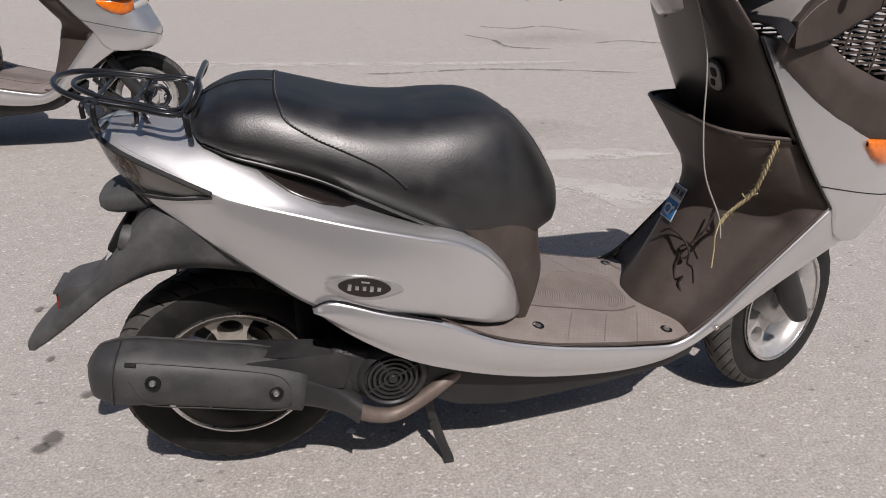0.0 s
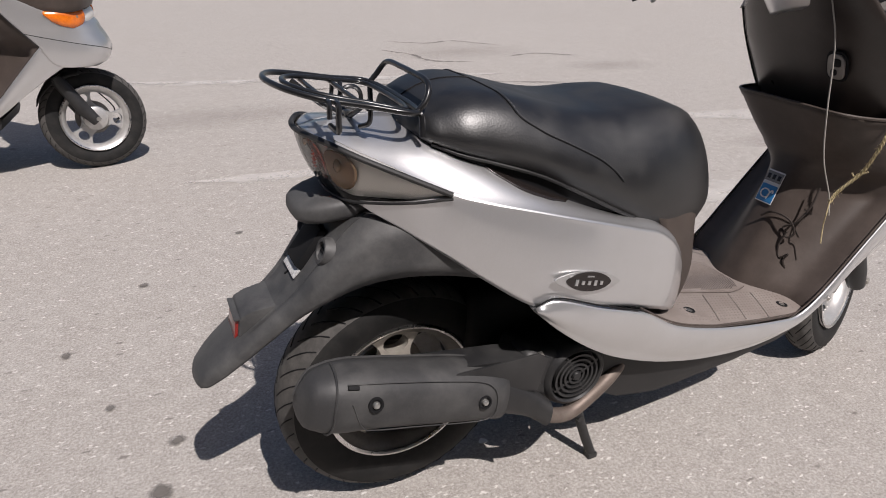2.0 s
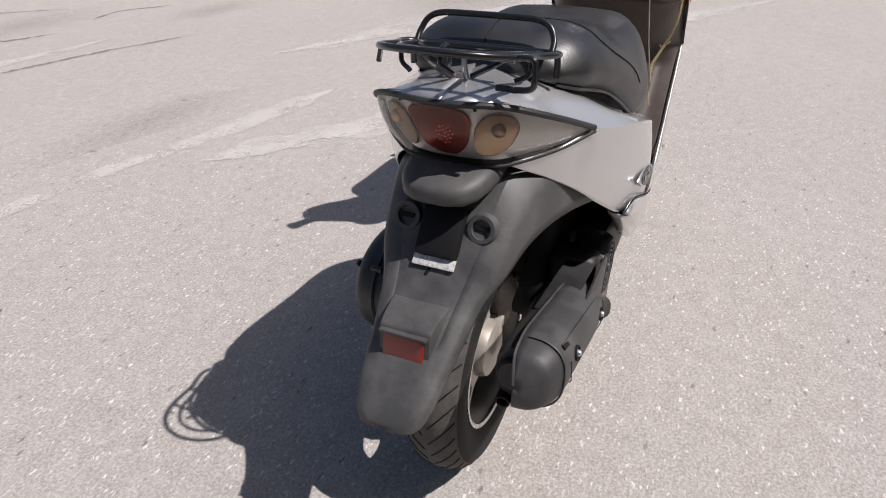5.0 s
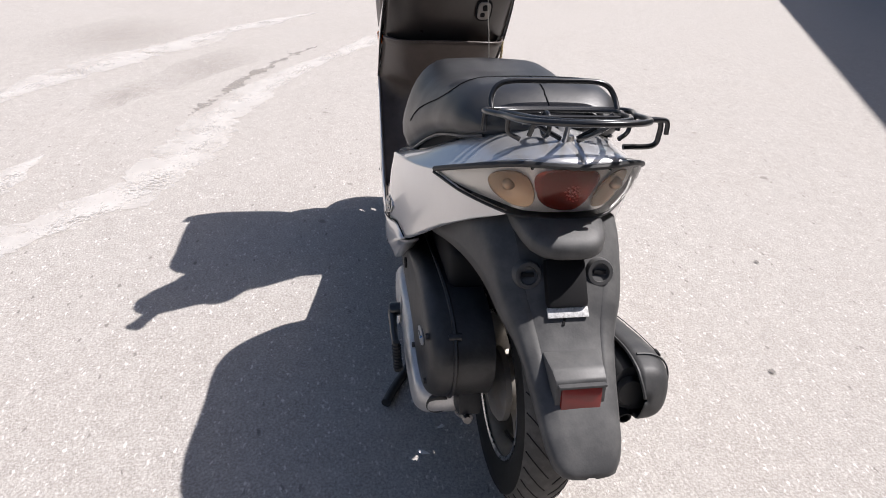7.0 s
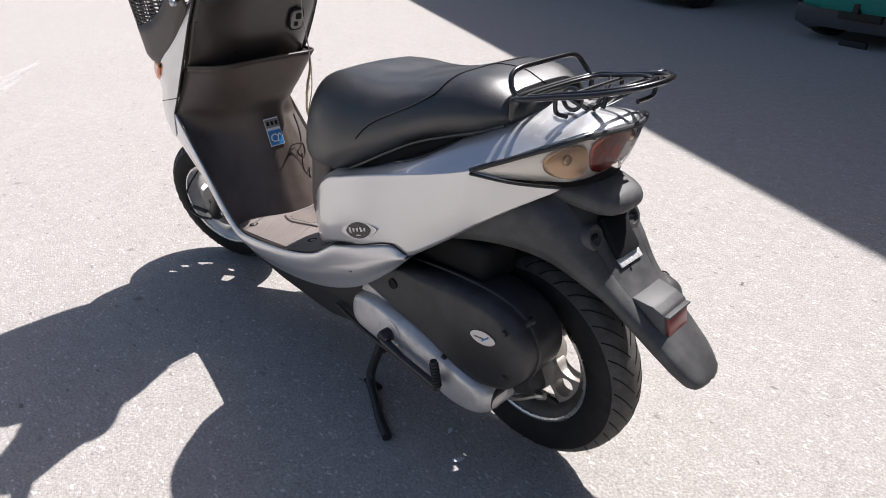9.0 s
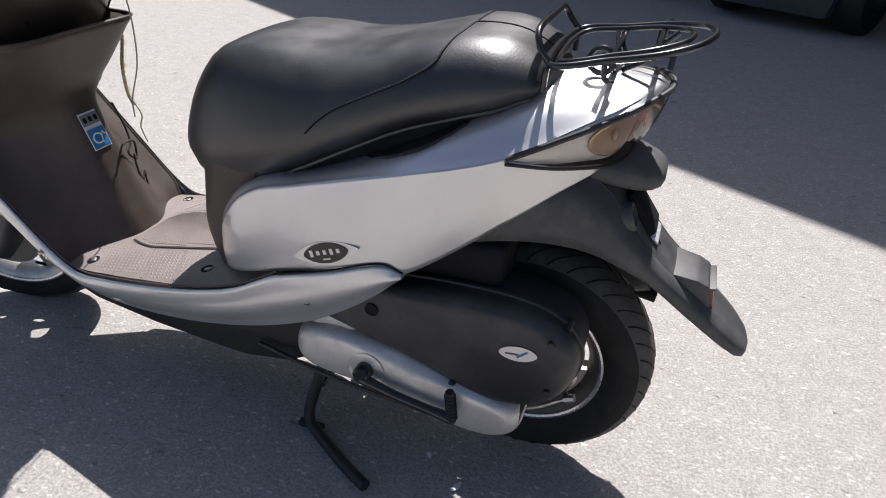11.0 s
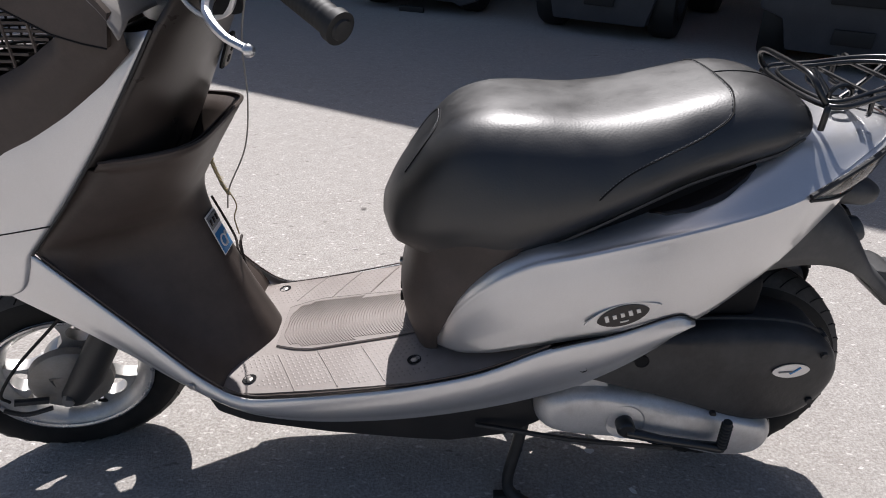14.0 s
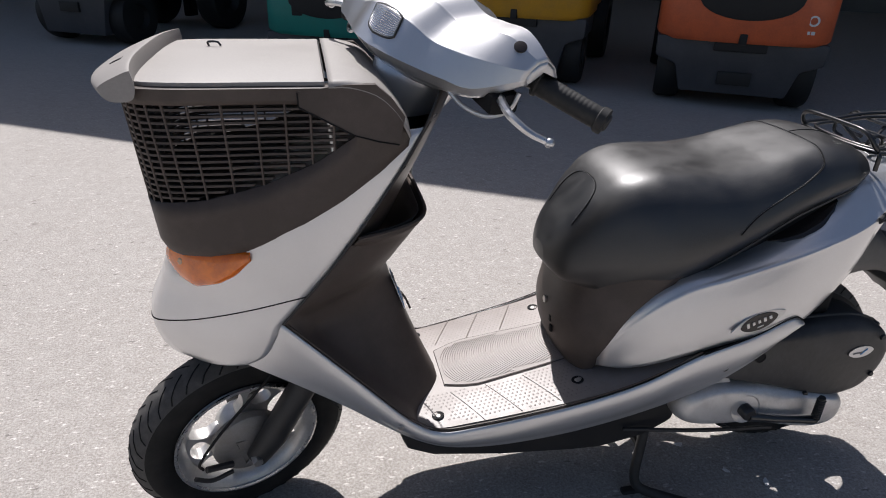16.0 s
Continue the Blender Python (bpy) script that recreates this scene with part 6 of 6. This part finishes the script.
def streak(name, pts, width, material, z=0.003, ragged=0.5, seed=1, count=120):
    """A flat ragged band along a run of points on the ground."""
    rng = random.Random(seed)
    run = resample([(x, y, 0) for x, y in pts], count)
    rows, wl, wr = [], 0.5, 0.5
    for i, p in enumerate(run):
        a, b = run[max(i - 1, 0)], run[min(i + 1, count - 1)]
        d = (b - a) / max(1e-6, np.linalg.norm(b - a))
        n = np.array((-d[1], d[0], 0))
        wl = min(1.0, max(0.05, wl + rng.uniform(-ragged, ragged)))
        wr = min(1.0, max(0.05, wr + rng.uniform(-ragged, ragged)))
        fade = min(1.0, 8 * min(i, count - 1 - i) / count + 0.05)
        q = p + n * rng.uniform(-0.3, 0.3) * ragged * width
        rows.append([q + n * width * wl * fade + np.array((0, 0, z)), q - n * width * wr * fade + np.array((0, 0, z))])
    return part(name, sheet(rows), material, ground, "", 0)


def blotch(name, at, rx, ry, material, seed, turn=0.0, z=0.003, rough=0.25, n=48):
    rng = random.Random(seed)
    bm = bmesh.new()
    ph = [rng.uniform(0, 6.28) for _ in range(6)]
    pts = []
    for k in range(n):
        a = 2 * math.pi * k / n
        r = 1 + rough * sum(math.sin(a * (j + 2) + ph[j]) / (j + 1.5) for j in range(6)) + rng.uniform(-0.06, 0.06)
        x, y = rx * r * math.cos(a), ry * r * math.sin(a)
        pts.append(bm.verts.new((at[0] + x * math.cos(turn) - y * math.sin(turn), at[1] + x * math.sin(turn) + y * math.cos(turn), z)))
    bm.faces.new(pts)
    return part(name, bm, material, ground, "", 0)


def ridge(pts, width, seed):
    """A scraped pale band that thins out to both sides."""
    for k, (share, z) in enumerate(((1.55, 0.0024), (1.1, 0.0028), (0.75, 0.0032), (0.45, 0.0036))):
        streak("pale_ridge", pts, width * share, patch_pale, z, 0.13, seed * 7 + k, 300)


def ground_marks():
    # the long crack and the worn patches beyond the scooter
    streak("crack", [(0.02, 3.24), (0.35, 3.20), (0.75, 3.22), (1.03, 3.17), (1.45, 3.05), (1.9, 2.87)], 0.020, crack_dark, 0.004, 0.5, 3, 200)
    streak("crack", [(1.05, 4.5), (1.25, 4.2), (1.3, 3.9), (1.6, 3.75)], 0.022, crack_dark, 0.004, 0.5, 4, 140)
    streak("crack", [(2.0, 3.9), (2.3, 3.95), (2.6, 3.75)], 0.020, crack_dark, 0.004, 0.5, 24, 90)
    streak("crack", [(1.25, 4.9), (1.6, 4.7), (1.9, 4.75), (2.2, 4.4)], 0.018, crack_dark, 0.004, 0.5, 5, 120)
    blotch("worn_patch", (1.6, 4.2), 0.95, 0.55, worn_ground, 11, 0.2, 0.0025)
    blotch("worn_patch", (-0.6, 2.75), 1.3, 0.32, worn_ground, 15, 0.05, 0.0021)
    blotch("worn_patch", (0.5, 1.95), 0.8, 0.22, worn_ground, 16, -0.25, 0.0022)
    blotch("worn_patch", (-1.9, 2.3), 0.9, 0.3, worn_ground, 17, 0.1, 0.0023)
    blotch("worn_patch", (2.6, 3.35), 0.7, 0.26, worn_ground, 12, -0.2, 0.0026)
    blotch("worn_patch", (2.75, 1.02), 1.0, 0.20, worn_ground, 18, -0.47, 0.0020)
    blotch("worn_patch", (3.7, 1.75), 1.5, 0.42, worn_ground, 19, -0.5, 0.0020)
    blotch("worn_patch", (2.1, 1.35), 0.5, 0.13, worn_ground, 20, -0.45, 0.0023)
    # pale scraped ridges
    ridge([(0.30, 1.42), (0.46, 1.27), (0.91, 0.98), (1.35, 0.88), (1.8, 0.80), (2.6, 0.52), (3.55, 0.0), (4.4, -0.5)], 0.0945, 6)
    streak("pale_ridge", [(1.72, 0.98), (2.1, 0.86), (2.44, 0.77), (3.0, 0.58), (3.4, 0.36)], 0.045, patch_dark, 0.0035, 0.45, 7, 160)
    ridge([(1.7, 2.1), (2.1, 1.88), (2.7, 1.62), (3.28, 1.32), (4.1, 0.9), (4.85, 0.36)], 0.108, 8)
    ridge([(-0.75, 1.78), (-0.24, 1.70), (0.25, 1.62), (0.75, 1.50), (1.25, 1.42)], 0.06075, 9)
    ridge([(-1.3, 3.9), (-0.4, 3.62), (0.5, 3.45), (1.6, 3.3)], 0.0675, 10)
    # round stains
    for k, (x, y, r) in enumerate(((-0.901, 0.261, 0.020), (-1.113, 0.663, 0.018), (-0.941, 0.133, 0.028), (-0.955, 0.105, 0.022), (-0.927, 0.956, 0.017), (-0.587, -0.901, 0.008), (0.221, -1.035, 0.012), (-0.30, -0.74, 0.012), (-1.02, 0.42, 0.014), (-0.62, 1.22, 0.016))):
        blotch("stain", (x, y), r * 1.25, r * 0.95, oil_spot, 30 + k, k, 0.004, 0.2, 24)
    # white flecks put down for sunlight that falls through the scooter's gaps
    fleck_white = mat("sun_fleck", (0.75, 0.75, 0.74), 0.8)
    for k, (x, y, r) in enumerate(((-0.468, 0.152, 0.013), (-0.40, 0.105, 0.009), (-0.337, 0.012, 0.012)), 1):
        rng = random.Random(60 + k)
        bm = bmesh.new()
        ring = [bm.verts.new((r * math.cos(a) * rng.uniform(0.6, 1.2), r * math.sin(a) * rng.uniform(0.3, 0.8), 0.004 + rng.uniform(0, 0.003))) for a in [j * math.pi / 4 for j in range(8)]]
        bm.faces.new(ring)
        bm.transform(Matrix.Translation((x, y, 0)) @ Matrix.Rotation(k * 1.1, 4, "Z"))
        tagged(part("sun_fleck", bm, fleck_white, None, "", 0, 0.001), "small white patch standing for a fleck of sunlight on the ground", "litter", "litter")


ground_marks()

SHED = Matrix.Translation((0, -1.89, 0)) @ Matrix.Rotation(radians(-29.3), 4, "Z")  # its x runs along the eaves, y to the yard
wall_grey = worn(mat("shed_wall", (0.10, 0.10, 0.10), 0.8), (0.10, 0.10, 0.10), (0.15, 0.145, 0.14), 1.5, 60, 0.7)
roof_grey = mat("shed_roof", (0.16, 0.16, 0.17), 0.7)


def shed():
    root = thing("shed", "long open-fronted grey metal shed with a flat roof", "shed", "", SHED)
    tagged(root, kind="structure")
    part("roof", block((44, 9.4, 0.25), Matrix.Translation((0, -7.3, 4.60)), 0.02), roof_grey, root)
    part("back_wall", block((44, 0.2, 4.5), Matrix.Translation((0, -11.6, 2.25)), 0.01), wall_grey, root)
    for x in (-21.5, 21.5):
        part("end_wall", block((0.2, 9.0, 4.5), Matrix.Translation((x, -7.2, 2.25)), 0.01), wall_grey, root)
    for x in (-16, -8, 8, 16):
        part("post", block((0.2, 0.2, 4.5), Matrix.Translation((x, -3.0, 2.25)), 0.01), wall_grey, root)


shed()

truck_grey = worn(mat("forklift_grey", (0.045, 0.048, 0.056), 0.6), (0.045, 0.048, 0.056), (0.09, 0.09, 0.092), 5, 80, 0.5)
truck_black = mat("forklift_black", (0.012, 0.012, 0.012), 0.6)


def forklift(paint, label, at, turn=0.0, low=0.46, width=1.10, marks=0):
    """A counterbalance truck seen from behind: local y runs to its back."""
    root = thing("forklift", label, "forklift", "parked forklifts", SHED @ Matrix.Translation((at[0], at[1], 0)) @ Matrix.Rotation(radians(turn), 4, "Z"))
    w = width / 2
    rows = []
    for z, grow, back in ((low, 0.94, -0.03), (low + 0.04, 1.0, 0.0), (low + 0.30, 1.0, 0.0), (low + 0.55, 0.97, -0.03), (low + 0.66, 0.90, -0.12), (low + 0.68, 0.80, -0.2)):
        half = [(w * grow, -0.62), (w * grow, -0.22), (w * grow * 0.94, -0.07 + back), (w * grow * 0.70, back - 0.01), (0, back + 0.015)]
        ring = [(x, y, z) for x, y in half] + [(-x, y, z) for x, y in half[-2::-1]]
        rows.append(resample(ring, 33))
    cw = part("counterweight", sheet(rows, None, True, True), paint, root, "rounded painted counterweight", 50)
    part("recess", slab([(0.32 * math.cos(a), 0.02 + 0.14 * math.sin(a)) for a in [math.pi + math.pi * k / 14 for k in range(15)]] + [(0.33, 0.26), (-0.33, 0.26)], 0.03, frame_at((0, -0.002, low + 0.27), (0, 1, 0), (-1, 0, 0)), None, 0.01), truck_black, cw)
    part("tow_pin", block((0.05, 0.05, 0.07), Matrix.Translation((0, 0.0, low + 0.03)), 0.01), truck_black, cw)
    if marks:
        part("panel", block((0.56, 0.01, 0.14), Matrix.Translation((0, 0.022, low + 0.43)), 0.004), truck_grey, cw)
        for k in range(6):
            part("panel_mark", block((0.05, 0.006, 0.06), Matrix.Translation((0.20 - 0.08 * k, 0.03, low + 0.41)), 0.01), white, cw)
        part("round_mark", lathe([(0.022, 0.0), (0.022, 0.004), (0.034, 0.004), (0.034, 0.0)], (-0.40, -0.012, low + 0.17), (0, 1, 0), 24), white, cw)
        for k in range(3):
            part("small_mark", block((0.024, 0.004, 0.022), Matrix.Translation((-0.35 - 0.03 * k, -0.010, low + 0.095)), 0.002), white, cw)
    else:
        for x in (0.25, -0.25):
            part("vent", block((0.10, 0.02, 0.16), Matrix.Translation((x, 0.0, low + 0.24)), 0.01), truck_black, cw)
    lower = slab([(-w * 0.98, -0.02), (w * 0.98, -0.02), (w * 0.97, 0.12), (w * 0.72, 0.17), (w * 0.62, low - 0.10), (-w * 0.62, low - 0.10), (-w * 0.72, 0.17), (-w * 0.97, 0.12)], 0.50, frame_at((0, -0.56, low), (0, 1, 0), (1, 0, 0)), None, 0.02)
    ch = part("chassis", lower, truck_grey, root, "dark grey steel chassis", 40)
    part("tow_box", block((0.22, 0.03, 0.09), Matrix.Translation((0, -0.05, low - 0.24)), 0.01), truck_black, ch)
    part("tow_box", block((0.34, 0.04, 0.06), Matrix.Translation((0, -0.05, low - 0.03)), 0.01), truck_black, ch)
    for s in SIDES:
        ty = part("tyre", lathe([(0.12, -0.09), (0.23, -0.09), (0.25, -0.06), (0.25, 0.06), (0.23, 0.09), (0.12, 0.09), (0.10, 0.04), (0.0, 0.04)], (s * (w - 0.13), -0.36, 0.25), (s, 0, 0), 32), truck_black, root, "solid black steer tyre")
        part("tyre", lathe([(0.16, -0.12), (0.31, -0.12), (0.33, -0.08), (0.33, 0.08), (0.31, 0.12), (0.16, 0.12), (0.12, 0.05), (0.0, 0.05)], (s * (w - 0.10), -1.75, 0.33), (s, 0, 0), 32), truck_black, root)
        part("guard_post", tube([(s * 0.42, -0.5, low + 0.6), (s * 0.42, -0.7, 2.05)], 0.03, 8), truck_black, root)
        part("guard_post", tube([(s * 0.45, -1.75, low + 0.35), (s * 0.42, -1.5, 2.05)], 0.03, 8), truck_black, root)
        part("mast_rail", block((0.10, 0.14, 2.0), Matrix.Translation((s * 0.30, -2.15, 1.05)), 0.01), truck_black, root)
    part("body", block((width * 0.92, 1.3, 0.62), Matrix.Translation((0, -1.22, low + 0.33)), 0.04), paint, root, "painted engine hood and side panels")
    part("operator_seat", block((0.5, 0.5, 0.4), Matrix.Translation((0, -1.0, low + 0.68)), 0.08), truck_black, root)
    part("guard_roof", block((0.95, 1.0, 0.05), Matrix.Translation((0, -1.1, 2.06)), 0.02), truck_black, root)
    return root


forklift(worn(mat("orange_paint", (0.68, 0.145, 0.05), 0.45), (0.68, 0.145, 0.05), (0.40, 0.10, 0.05), 6, 90, 0.5), "orange counterbalance forklift with a dark grey chassis in the shade", (-1.57, -2.15), 0, 0.45, 1.12, 1)
forklift(worn(mat("yellow_paint", (0.62, 0.32, 0.02), 0.45), (0.62, 0.32, 0.02), (0.42, 0.24, 0.06), 6, 90, 0.5), "yellow counterbalance forklift with a dark grey chassis in the shade", (0.03, -2.30), 0, 0.50, 1.10)
teal = worn(mat("teal_paint", (0.02, 0.26, 0.21), 0.45), (0.02, 0.26, 0.21), (0.05, 0.22, 0.19), 6, 90, 0.5)
forklift(teal, "teal counterbalance forklift standing turned in the shade", (1.62, -2.35), 8, 0.24, 1.15)
forklift(teal, "teal counterbalance forklift with a grey chassis in the shade", (4.2, -2.2), 0, 0.58, 1.10)


# ---- things ----
first = scooter()
strings()
HUB = (-1.030, 2.15, 0.0)
copy_thing(first, Matrix.Translation(HUB) @ Matrix.Rotation(radians(-7), 4, "Z") @ Matrix.Translation((-0.612, -0.02, 0.0)))
